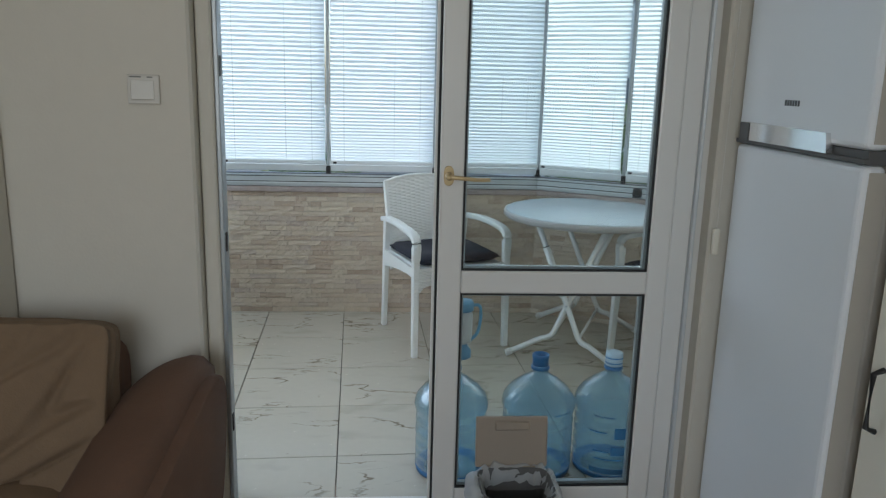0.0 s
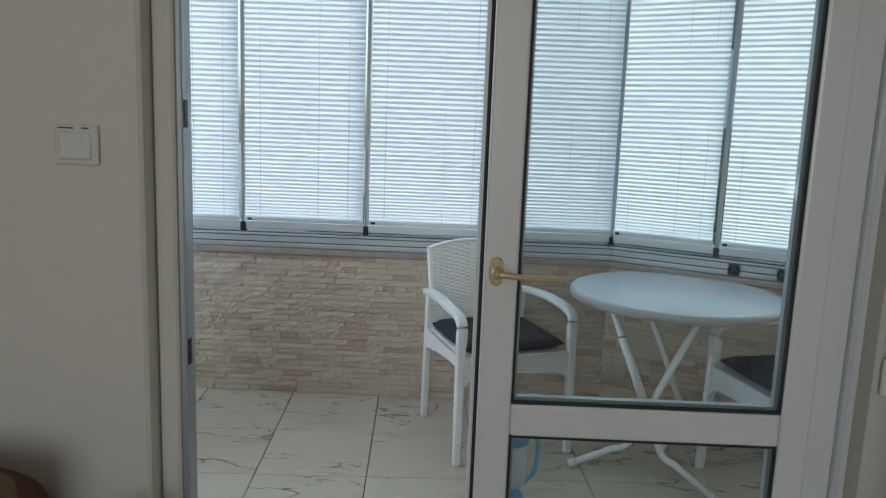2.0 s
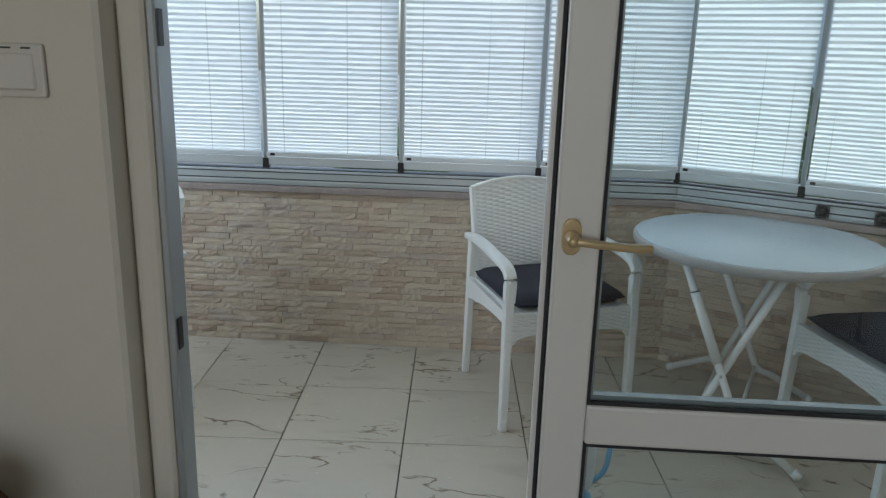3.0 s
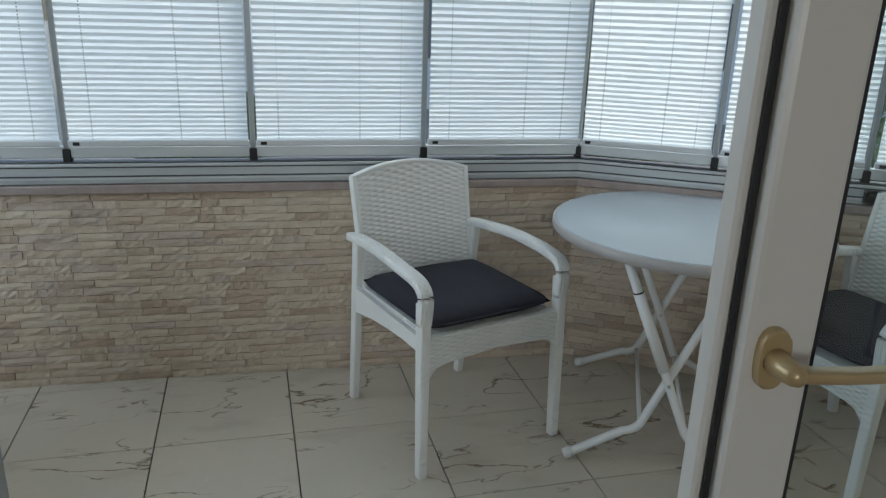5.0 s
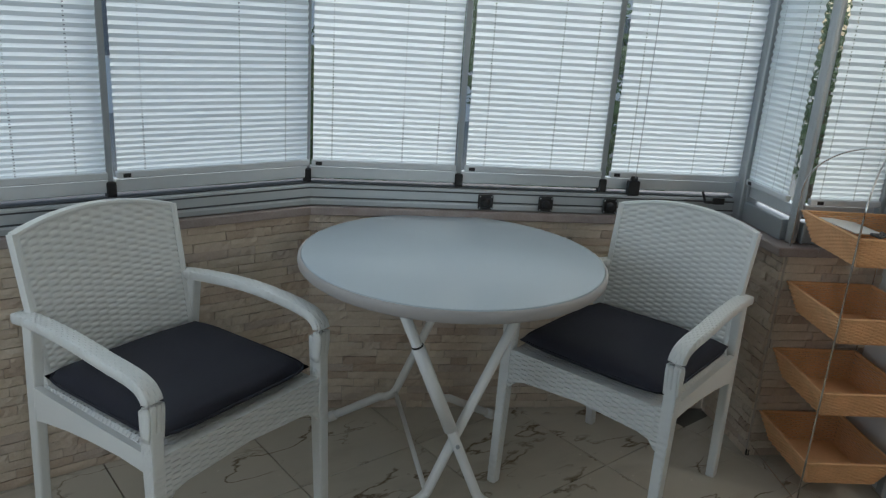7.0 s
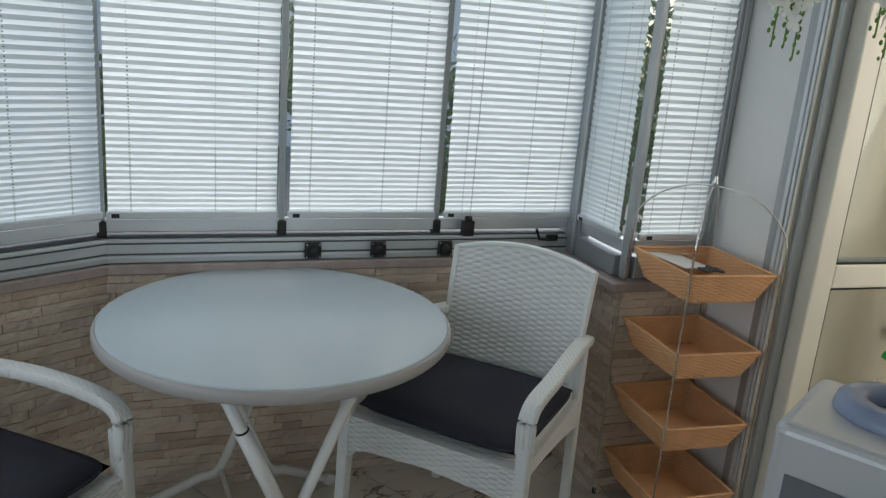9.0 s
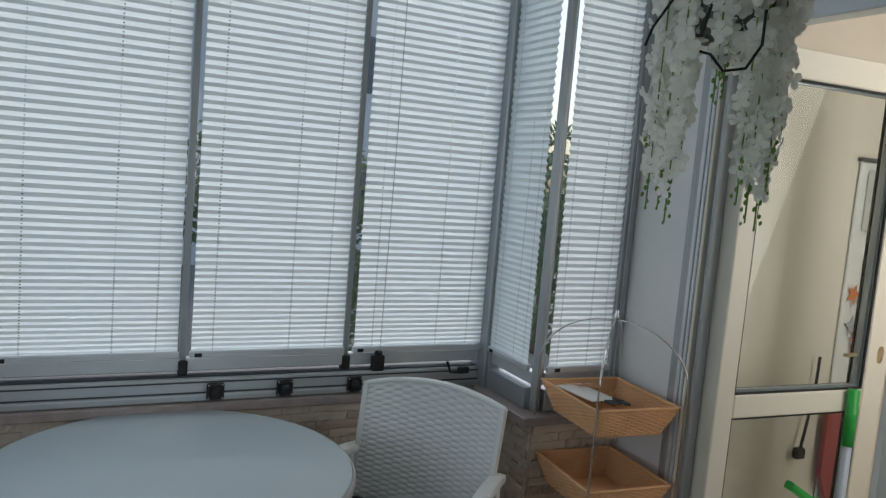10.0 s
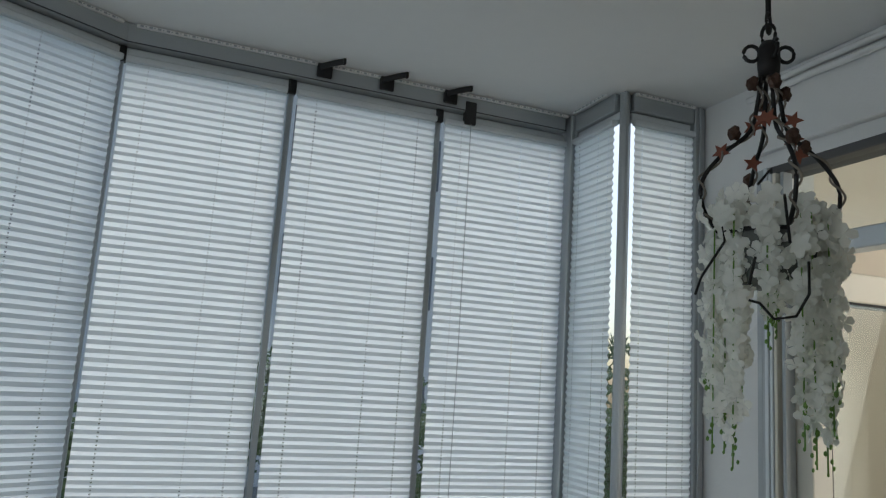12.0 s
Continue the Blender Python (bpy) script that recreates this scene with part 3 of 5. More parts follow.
def cushion(m):
    """A square seat pad with soft swollen edges."""
    bm = bmesh.new()
    n = 14
    for sgn in (1, -1):
        grid = []
        for i in range(n + 1):
            rowv = []
            for j in range(n + 1):
                u, v = 2 * i / n - 1, 2 * j / n - 1
                edge = (1 - u ** 8) * (1 - v ** 8)
                w = 0.249
                r = 1 - 0.035 * (u * u * v * v)
                z = 0.028 * sgn * max(edge, 0) ** 0.45 * (1.0 + 0.15 * noise.noise((u * 2, v * 2, 3)))
                rowv.append(bm.verts.new((u * w * r, v * 0.243 * r, z + 0.03)))
            grid.append(rowv)
        for i in range(n):
            for j in range(n):
                bm.faces.new((grid[i][j], grid[i + 1][j], grid[i + 1][j + 1], grid[i][j + 1]))
    bmesh.ops.remove_doubles(bm, verts=bm.verts[:], dist=0.0005)
    cu = thing("seat_cushion", "dark navy cloth seat cushion on a white armchair", "cushion", "seat cushions", "", m)
    part("pad", bm, NAVY, cu, smooth=True)
    part("piping", sweep([(math.copysign(abs(math.cos(t)) ** 0.25, math.cos(t)) * 0.247, math.copysign(abs(math.sin(t)) ** 0.25, math.sin(t)) * 0.241, 0.03) for t in [2 * math.pi * k / 48 for k in range(48)]], 0.004, 6, closed=True), NAVY, cu)
    return cu


CHAIRS = [pose(-0.075, 4.08, 0, 0, 0, 20), pose(1.18, 3.605, 0, 0, 0, -77), pose(-1.89, 3.77, 0, 0, 0, -50)]
chair = armchair(CHAIRS[0])
pad = cushion(CHAIRS[0] @ pose(0, -0.016, 0.482))
for m in CHAIRS[1:]:
    copy_thing(chair, m)
    copy_thing(pad, m @ pose(0, -0.016, 0.482))

# folding table
TABLE_AX = math.degrees(math.atan2(0.911, 0.413)) - 90
table = thing("folding_table", "round white folding table with crossed tube legs", "table", m=pose(0.712, 3.928, 0, 0, 0, TABLE_AX) @ Matrix.Diagonal((1, 1, 1.02, 1)))
part("tabletop", lathe([(0, 0.76), (0.449, 0.76), (0.4525, 0.7588), (0.4535, 0.756), (0.4535, 0.728), (0, 0.728)], 72), TABLE_TOP, table, smooth=True)
part("edge_band", lathe([(0.454, 0.7565), (0.4585, 0.756), (0.4625, 0.751), (0.4635, 0.742), (0.4615, 0.730), (0.454, 0.723)], 72), TABLE_EDGE, table, "grey-beige plastic edge band", True)
CROSS_X, CROSS_Z = -0.03, 0.31      # where the two leg frames cross
for s in (-1, 1):
    for side in (-1, 1):
        y = side * 0.30 + s * 0.016
        top, bend, foot = (CROSS_X + s * 0.178, y, 0.725), (CROSS_X - s * 0.070, y * 1.02, 0.145), (CROSS_X - s * 0.30, y * 1.18, 0.022)
        pts = [top, (CROSS_X, y, CROSS_Z), bend]
        pts += [tuple(bend[k] * (1 - f) ** 2 + (bend[k] - (0, 0, 0.03)[k] - (s * 0.018, 0, 0)[k]) * 2 * f * (1 - f) + (foot[k] * 0.25 + bend[k] * 0.75) * f * f for k in range(3)) for f in (0.35, 0.7, 1.0)] + [foot]
        leg = part("leg", sweep(pts, 0.0145, 12), TABLE_TUBE, table, smooth=True)
        end = Vector(foot) - (Vector(pts[-2]) - Vector(foot)).normalized() * 0.012
        part("foot_cap", sweep([Vector(foot) * 0.9 + Vector(pts[-2]) * 0.1, end], 0.0185, 12), TABLE_TUBE, leg, "white plastic foot cap", smooth=True)
    part("stretcher", sweep([(CROSS_X - s * 0.072, -0.305, 0.14), (CROSS_X - s * 0.072, 0.305, 0.14)], 0.008, 8), TABLE_TUBE, table, smooth=True)
    part("top_bar", sweep([(CROSS_X + s * 0.178, -0.31, 0.713), (CROSS_X + s * 0.178, 0.31, 0.713)], 0.012, 8), TABLE_TUBE, table, smooth=True)
    part("rivet", sweep([(CROSS_X, s * 0.27, CROSS_Z), (CROSS_X, s * 0.335, CROSS_Z)], 0.006, 8), ALU, table)
part("sleeve", sweep([(CROSS_X - 0.126, -0.316, 0.605), (CROSS_X - 0.02, -0.316, 0.355)], 0.0185, 12), TABLE_TUBE, table, "wider white tube sleeve", smooth=True)
part("clamp", sweep([(CROSS_X - 0.128, -0.316, 0.610), (CROSS_X - 0.1265, -0.316, 0.6055)], 0.0165, 12), BLACK, table, "black mouth of the sleeve")


# ---- materials of the things ----
BRASS = mat("champagne_handle", (0.52, 0.40, 0.22), 0.32, metal=0.35, vary=0.06)
CHROME = mat("chrome_wire", (0.72, 0.72, 0.72), 0.15, metal=1.0, vary=0.05, scale=30)
FRIDGE = mat("white_fridge_enamel", (0.74, 0.76, 0.79), 0.30, vary=0.015, scale=1)
# For the body sides; on the door edges it stands in for a reflection.
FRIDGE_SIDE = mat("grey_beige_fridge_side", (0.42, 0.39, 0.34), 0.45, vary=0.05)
SOFA_BROWN = mat("brown_suede", (0.125, 0.066, 0.040), 0.9, vary=0.35, scale=5, bump=0.3, bscale=180)
SOFA_TAN = mat("tan_suede", (0.185, 0.124, 0.074), 0.9, vary=0.25, scale=4, bump=0.3, bscale=180)
BIN = mat("taupe_bin_plastic", (0.30, 0.25, 0.20), 0.45, vary=0.06)
BIN_DARK = mat("dark_bin_inside", (0.10, 0.10, 0.10), 0.6, vary=0.1)
BAG = sheer("white_bin_bag", (0.80, 0.82, 0.83), 0.35)
nt = BAG.node_tree
see, blend = nt.nodes.new("ShaderNodeBsdfTransparent"), nt.nodes.new("ShaderNodeMixShader")
blend.inputs["Fac"].default_value = 0.5
nt.links.new(see.outputs["BSDF"], blend.inputs[1])
nt.links.new(nt.nodes["Material Output"].inputs["Surface"].links[0].from_socket, blend.inputs[2])
nt.links.new(blend.outputs["Shader"], nt.nodes["Material Output"].inputs["Surface"])
BOTTLE = sheer("blue_bottle_plastic", (0.36, 0.66, 0.84), 0.7)
nt = BOTTLE.node_tree
out, last = nt.nodes["Material Output"], nt.nodes["Material Output"].inputs["Surface"].links[0].from_socket
clear, mixc = nt.nodes.new("ShaderNodeBsdfTransparent"), nt.nodes.new("ShaderNodeMixShader")
clear.inputs["Color"].default_value = (0.74, 0.87, 0.95, 1)
nt.nodes["Principled BSDF"].inputs["Roughness"].default_value = 0.15
mixc.inputs["Fac"].default_value = 0.30
nt.links.new(clear.outputs["BSDF"], mixc.inputs[1])
nt.links.new(last, mixc.inputs[2])
shine, lw, top = nt.nodes.new("ShaderNodeBsdfGlossy"), nt.nodes.new("ShaderNodeLayerWeight"), nt.nodes.new("ShaderNodeMixShader")
shine.inputs["Roughness"].default_value = 0.1
lw.inputs["Blend"].default_value = 0.25
nt.links.new(lw.outputs["Facing"], top.inputs["Fac"])
nt.links.new(mixc.outputs["Shader"], top.inputs[1])
nt.links.new(shine.outputs["BSDF"], top.inputs[2])
nt.links.new(top.outputs["Shader"], out.inputs["Surface"])
BOTTLE_DARK = mat("deep_blue_plastic", (0.04, 0.16, 0.36), 0.3, vary=0.1)
BLUE_LABEL = mat("blue_label_print", (0.05, 0.20, 0.42), 0.4, vary=0.1)
CAP_BLUE = mat("pale_cap_plastic", (0.50, 0.62, 0.72), 0.4, vary=0.06)
PUMP_BLUE = mat("pale_blue_plastic", (0.20, 0.45, 0.68), 0.35, vary=0.05)
WHITE_PLASTIC = mat("white_plastic", (0.80, 0.80, 0.78), 0.35, vary=0.03)
INK = mat("dark_print", (0.06, 0.06, 0.06), 0.6, vary=0.1)

# ---- double door, one leaf shut, the other away ----
FY0, FY1 = 2.272, 2.345
frame_parts = thing("door_frame_1", "white plastic door frame set in the wall opening", "door frame", "", "structure")
part("jamb", box((OPL + 0.001, FY0, 0.0), (-0.903, FY1, OPT - 0.001), 0.016, seg=3), PLASTER, frame_parts)
# Grey here puts the shade on the jamb's inner side into its colour.
part("jamb_rebate", box((-0.9025, FY0 + 0.005, 0.0), (-0.888, FY1 - 0.01, OPT - 0.061), 0.003), ALU, frame_parts, "rebate strip coloured grey for the jamb's shaded side")
part("jamb", box((0.535, FY0, 0.0), (0.600, FY1, OPT - 0.001), 0.004), PVC, frame_parts)
part("jamb_trim", box((0.6005, FY0 - 0.012, 0.0), (0.612, FY1 - 0.01, OPT - 0.001), 0.002), ALU_LIGHT, frame_parts, "bluish edge strip")
part("jamb_fill", box((0.6125, FY0 + 0.01, 0.0), (OPR - 0.001, FY1, OPT - 0.001)), PVC, frame_parts)
part("head", box((-0.887, FY0, OPT - 0.06), (0.534, FY1, OPT - 0.001), 0.004), PVC, frame_parts)
part("threshold", box((-0.887, FY0 + 0.01, 0.0), (0.534, FY1, 0.008), 0.002), PVC, frame_parts, "low white threshold strip")
for z in (0.322, 0.934, 1.473):
    part("keep", box((-0.8875, FY0 + 0.012, z - 0.03), (-0.884, FY0 + 0.03, z + 0.03), 0.001), BLACK if z < 1.2 else ALU_DARK, frame_parts, "small dark lock keep")


def door_leaf(name, label, w, top, rail0, rail1, bottom, stile_l, stile_r, head, material, m, T=0.068):
    """A glazed plastic leaf: stiles, rails, beads, seals and two panes. x from its left edge, y through its depth."""
    ob = thing(name, label, "door", "", "structure", m)
    part("stile", box((0, 0, 0.03), (stile_l, T, top), 0.006, seg=2), material, ob)
    part("stile", box((w - stile_r, 0, 0.03), (w, T, top), 0.006, seg=2), material, ob)
    part("rail", box((stile_l + 0.0005, 0.001, 0.03), (w - stile_r - 0.0005, T - 0.001, bottom), 0.006, seg=2), material, ob)
    part("rail", box((stile_l + 0.0005, 0.001, rail0), (w - stile_r - 0.0005, T - 0.001, rail1), 0.006, seg=2), material, ob)
    part("rail", box((stile_l + 0.0005, 0.001, top - head), (w - stile_r - 0.0005, T - 0.001, top), 0.006, seg=2), material, ob)
    for z0, z1 in ((bottom, rail0), (rail1, top - head)):
        x0, x1 = stile_l, w - stile_r
        b = 0.012
        for y0 in (0.006, T - 0.014):
            part("seal", boxes(((x0, y0, z0), (x0 + 0.006, y0 + 0.008, z1)), ((x1 - 0.006, y0, z0), (x1, y0 + 0.008, z1)), ((x0 + 0.0061, y0, z0), (x1 - 0.0061, y0 + 0.008, z0 + 0.006)), ((x0 + 0.0061, y0, z1 - 0.006), (x1 - 0.0061, y0 + 0.008, z1))), RUBBER, ob, "black glazing seal")
        part("spacer", boxes(((x0, 0.022, z0), (x0 + b, 0.040, z1)), ((x1 - b, 0.022, z0), (x1, 0.040, z1)), ((x0 + b, 0.022, z0), (x1 - b, 0.040, z0 + b)), ((x0 + b, 0.022, z1 - b), (x1 - b, 0.040, z1))), ALU, ob, "grey metal spacer")
        pane = part("pane", box((x0 + 0.001, 0.019, z0 + 0.001), (x1 - 0.001, 0.021, z1 - 0.001)), DOOR_GLASS, ob)
        pane.visible_shadow = False
    return ob


leaf = door_leaf("door_1", "glazed white plastic door leaf, shut, with two panes", 0.745, OPT - 0.065, 0.785, 0.860, 0.099, 0.075, 0.067, 0.08, PVC, pose(-0.222, 2.234, 0), 0.049)
part("edge_seal", box((-0.008, 0.014, 0.03), (-0.0005, 0.0205, OPT - 0.065), 0.002), RUBBER, leaf, "black edge seal")
part("outer_flange", box((-0.016, 0.021, 0.03), (-0.0005, 0.048, OPT - 0.065), 0.003), PVC, leaf, "white outer flange")


def lever(parent, m):
    """A lever on an oval rose: a round boss that flows into a flat curved grip."""
    rim = [(0.0158 * math.copysign(abs(math.cos(t)) ** 0.8, math.cos(t)), 0.0305 * math.copysign(abs(math.sin(t)) ** 0.7, math.sin(t))) for t in [2 * math.pi * k / 32 for k in range(32)]]
    bm = prism(rim, 0.0, 0.010)
    bmesh.ops.bevel(bm, geom=[e for e in bm.edges if all(v.co.z > 0.009 for v in e.verts)], offset=0.003, segments=3, affect="EDGES", profile=0.5)
    rose = part("handle", bm, BRASS, parent, "champagne metal lever handle", False, m)
    part("boss", lathe([(0, 0.009), (0.0125, 0.009), (0.0120, 0.028), (0.0105, 0.040), (0.008, 0.046), (0, 0.048)], 20), BRASS, rose, smooth=True)
    part("grip", sweep(curve([(-0.004, 0, 0.036), (0.016, -0.001, 0.038), (0.05, -0.004, 0.038), (0.088, -0.007, 0.036), (0.116, -0.007, 0.034), (0.123, -0.007, 0.033)], 5), 0.008, 16, flat=(0.012, 0.018)), BRASS, rose, smooth=True)
    return rose


lever(leaf, pose(0.027, 0.0, 1.162, 90, 0, 0))

# ---- living room ----
# Beige plastic close to the plaster's tone.
SWITCH = mat("beige_switch_plastic", (0.60, 0.575, 0.525), 0.35, vary=0.04, scale=20)
switch = thing("light_switch", "white plastic light switch on the plastered wall", "switch", m=pose(-1.089, HW0, 1.40))
part("plate", box((-0.046, -0.011, -0.042), (0.046, -0.0005, 0.042), 0.004, seg=2), SWITCH, switch)
rk = part("rocker", box((-0.036, -0.0105, -0.029), (0.032, -0.004, 0.029), 0.003), SWITCH, switch)
rk.matrix_basis = pose(0, -0.005, -0.002, -4, 0, 3)
for x0, x1 in ((-0.038, -0.004), (0.012, 0.028)):
    part("print", box((x0, -0.0118, 0.0335), (x1, -0.0113, 0.0365)), INK, switch, "line of small dark print")


def soft_box(size, power=5, lump=0.0, seed=0, n=14):
    """A stuffed block: a rounded cuboid, slightly lumpy."""
    bm = bmesh.new()
    bmesh.ops.create_cube(bm, size=2.0)
    bmesh.ops.subdivide_edges(bm, edges=bm.edges[:], cuts=n, use_grid_fill=True)
    for v in bm.verts:
        c = v.co
        d = (abs(c.x) ** power + abs(c.y) ** power + abs(c.z) ** power) ** (1 / power)
        k = 1 / d
        w = noise.noise((c.x * 1.6 + seed, c.y * 1.6, c.z * 1.6)) * lump + noise.noise((c.x * 5 + seed, c.y * 2, c.z * 3)) * lump * 0.35
        p = c * k
        v.co = Vector((p.x * size[0] / 2, p.y * size[1] / 2, p.z * size[2] / 2)) + p.normalized() * w
    return bm


def crease(bm):
    """Slanting folds drawn towards the lower right corner of a cushion."""
    for v in bm.verts:
        x, z = v.co.x, v.co.z
        k = max(0.0, (x + 0.1) / 0.59) * (0.3 + 0.7 * max(0.0, min(1.0, 0.6 - z * 2)))
        n = noise.noise(((x * 0.6 - z) * 10, (x + z * 0.6) * 2.2, 1.0))
        v.co.y += (0.040 * k * n + 0.060 * k * max(0.0, 1 - abs(n) / 0.13)) * min(1.0, max(0.0, (0.47 - x) / 0.08))
    return bm


def arm_shape(width):
    """A sofa arm: its top line rises towards the back and rounds off there."""
    side = [(-0.85, 0.12), (-0.88, 0.42), (-0.80, 0.50), (-0.55, 0.545), (-0.30, 0.605), (-0.14, 0.645), (-0.04, 0.655), (0.03, 0.635), (0.055, 0.56), (0.02, 0.42), (-0.08, 0.12)]
    bm = bmesh.new()
    rows = []
    m = 8
    for j in range(m + 1):
        s = 2 * j / m - 1
        drop = 0.125 * ((0.6 - s) / 1.6) ** 1.7 if s < 0.6 else 0.035 * ((s - 0.6) / 0.4) ** 2
        rows.append([bm.verts.new((s * width / 2, y * (1 - 0.02 * abs(s) ** 4), z - (drop if z > 0.3 else 0))) for y, z in side])
    n = len(side)
    for a, b in zip(rows, rows[1:]):
        for k in range(n):
            bm.faces.new((a[k], a[(k + 1) % n], b[(k + 1) % n], b[k]))
    bm.faces.new(rows[0][::-1])
    bm.faces.new(rows[-1])
    bmesh.ops.subdivide_edges(bm, edges=bm.edges[:], cuts=1, use_grid_fill=True, smooth=0.6)
    return bm


sofa = thing("sofa", "brown suede sofa with a rounded arm and tan back cushion", "sofa", m=pose(-1.04, 2.05, 0))
part("armrest", arm_shape(0.25), SOFA_BROWN, sofa, smooth=True, m=pose(0.025, 0, 0.005, 0, 0, -3))
side_bm = prism([(-0.86, 0.10), (-0.87, 0.42), (-0.80, 0.475), (-0.55, 0.515), (-0.30, 0.568), (-0.14, 0.600), (-0.05, 0.607), (0.01, 0.585), (0.035, 0.53), (0.03, 0.46), (-0.01, 0.37), (-0.07, 0.26), (-0.12, 0.10)], -0.034, 0.034)
bmesh.ops.bevel(side_bm, geom=side_bm.edges[:], offset=0.022, segments=4, affect="EDGES", profile=0.5, clamp_overlap=True)
part("arm_side", side_bm, SOFA_BROWN, sofa, smooth=True, m=pose(0.152, 0, 0, 0, 0, -3) @ Matrix(((0, 0, 1, 0), (1, 0, 0, 0), (0, 1, 0, 0), (0, 0, 0, 1))))
part("back", soft_box((1.7, 0.18, 0.46), 7, 0.006, 3), SOFA_BROWN, sofa, smooth=True, m=pose(-0.975, 0.07, 0.465, -6, 0, 0))
part("base", soft_box((1.62, 0.80, 0.24), 8, 0.004, 4), SOFA_BROWN, sofa, smooth=True, m=pose(-0.92, -0.38, 0.20))
part("seat_cushion", soft_box((1.55, 0.66, 0.17), 5, 0.012, 5), SOFA_TAN, sofa, smooth=True, m=pose(-0.93, -0.44, 0.30))
part("back_cushion", crease(soft_box((0.98, 0.12, 0.56), 18, 0.014, 6, 90)), SOFA_TAN, sofa, "tan stuffed back cushion with creases", True, pose(-0.572, -0.160, 0.51, -14, 0, -1))
part("cushion_seam", sweep(curve([(0.43, -0.046, 0.270), (0.456, -0.047, 0.256), (0.466, -0.049, 0.21), (0.468, -0.050, 0.1), (0.467, -0.050, -0.05), (0.465, -0.048, -0.2)], 4), 0.0035, 6), SOFA_TAN, sofa, smooth=True, m=pose(-0.572, -0.160, 0.51, -14, 0, -1))
for s in (-1, 1):
    for y in (-0.72, 0.0):
        part("foot", box((-0.92 + s * 0.72 - 0.03, y - 0.03, 0), (-0.92 + s * 0.72 + 0.03, y + 0.03, 0.09), 0.004), BIN_DARK, sofa)

fridge = thing("refrigerator", "white enamel fridge freezer beside the balcony door", "fridge", m=pose(0.68, 1.54, 0))
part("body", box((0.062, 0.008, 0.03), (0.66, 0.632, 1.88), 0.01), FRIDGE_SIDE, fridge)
part("freezer_door", box((0, 0, 1.318), (0.056, 0.64, 1.89), 0.016, seg=3), FRIDGE, fridge)
part("fridge_door", box((0, 0, 0.07), (0.056, 0.64, 1.285), 0.016, seg=3), FRIDGE, fridge)
# Thin strips paint the dim room's reflection onto the white doors' near edges.
part("edge_reflection", boxes(((0.012, -0.002, 0.085), (0.056, -0.0004, 1.27)), ((0.012, -0.002, 1.333), (0.056, -0.0004, 1.875))), FRIDGE_SIDE, fridge, "beige-grey strip colouring a dim reflection onto the door edge")
# Dark filler block, standing for the shade in the slot between both doors.
part("door_gap", box((0.008, 0.006, 1.2855), (0.0615, 0.634, 1.3175)), BIN_DARK, fridge, "dark filler as shade between the doors")
hb = bmesh.new()
vs = [(0.0, 0.605, 1.300), (0.0, 0.14, 1.300), (0.0, 0.15, 1.348), (0.0, 0.595, 1.352)]
lo = [hb.verts.new((-0.012, y, z)) for _, y, z in vs]
hi = [hb.verts.new((0.004, y, z)) for _, y, z in vs]
hb.faces.new(lo), hb.faces.new(hi[::-1])
for k in range(4):
    hb.faces.new((lo[k], lo[(k + 1) % 4], hi[(k + 1) % 4], hi[k]))
part("handle", hb, CHROME, fridge, "chrome grip strip with a dark end")
part("handle_end", box((-0.014, 0.545, 1.298), (-0.0125, 0.60, 1.350)), BIN_DARK, fridge)
part("lip", box((-0.004, 0.0, 1.288), (0.01, 0.64, 1.300), 0.002), BIN_DARK, fridge)
for k in range(6):
    part("mark", box((-0.0012, 0.372 - k * 0.013, 1.405), (-0.0004, 0.381 - k * 0.013, 1.420)), ALU_DARK, fridge, "small grey maker's mark")
for y in (0.05, 0.59):
    part("foot", box((0.08, y - 0.02, 0), (0.12, y + 0.02, 0.0299), 0.002), BIN_DARK, fridge)

chain = thing("blind_chain", "white bead chain with a cream cord weight", "cord", m=pose(0.653, 2.195, 0))
bm = bmesh.new()
for k in range(110):
    bmesh.ops.create_icosphere(bm, subdivisions=1, radius=0.0022, matrix=Matrix.Translation((0, 0, 1.02 + k * 0.0098)))
part("beads", bm, WHITE_PLASTIC, chain)
part("weight", box((-0.012, -0.008, 0.93), (0.012, 0.008, 1.015), 0.006, seg=2), PVC_CREAM, chain, "cream plastic cord weight")
roller = thing("roller_blind", "rolled-up white blind above the balcony door", "blind", m=pose(0, 2.185, 2.42))
part("roll", sweep([(-1.0, 0, 0), (0.67, 0, 0)], 0.03, 16), WHITE_PLASTIC, roller, smooth=True)
part("bracket", box((0.66, -0.03, -0.03), (0.675, 0.033, 0.05)), WHITE_PLASTIC, roller)
part("bracket", box((-1.005, -0.03, -0.03), (-0.99, 0.033, 0.05)), WHITE_PLASTIC, roller)

# bin with its lid up and a bag over the rim
binn = thing("waste_bin", "taupe waste bin with raised lid and white bag", "bin", m=pose(0.015, 1.985, 0))
def ring_of(a, b, z, n=28, p=5):
    return [(math.copysign(abs(math.cos(t)) ** (2 / p), math.cos(t)) * a, math.copysign(abs(math.sin(t)) ** (2 / p), math.sin(t)) * b, z) for t in [2 * math.pi * k / n for k in range(n)]]
def loft(rings, bm=None):
    bm = bm or bmesh.new()
    rr = [[bm.verts.new(p) for p in r] for r in rings]
    for a, b in zip(rr, rr[1:]):
        for k in range(len(a)):
            bm.faces.new((a[k], a[(k + 1) % len(a)], b[(k + 1) % len(a)], b[k]))
    return bm, rr
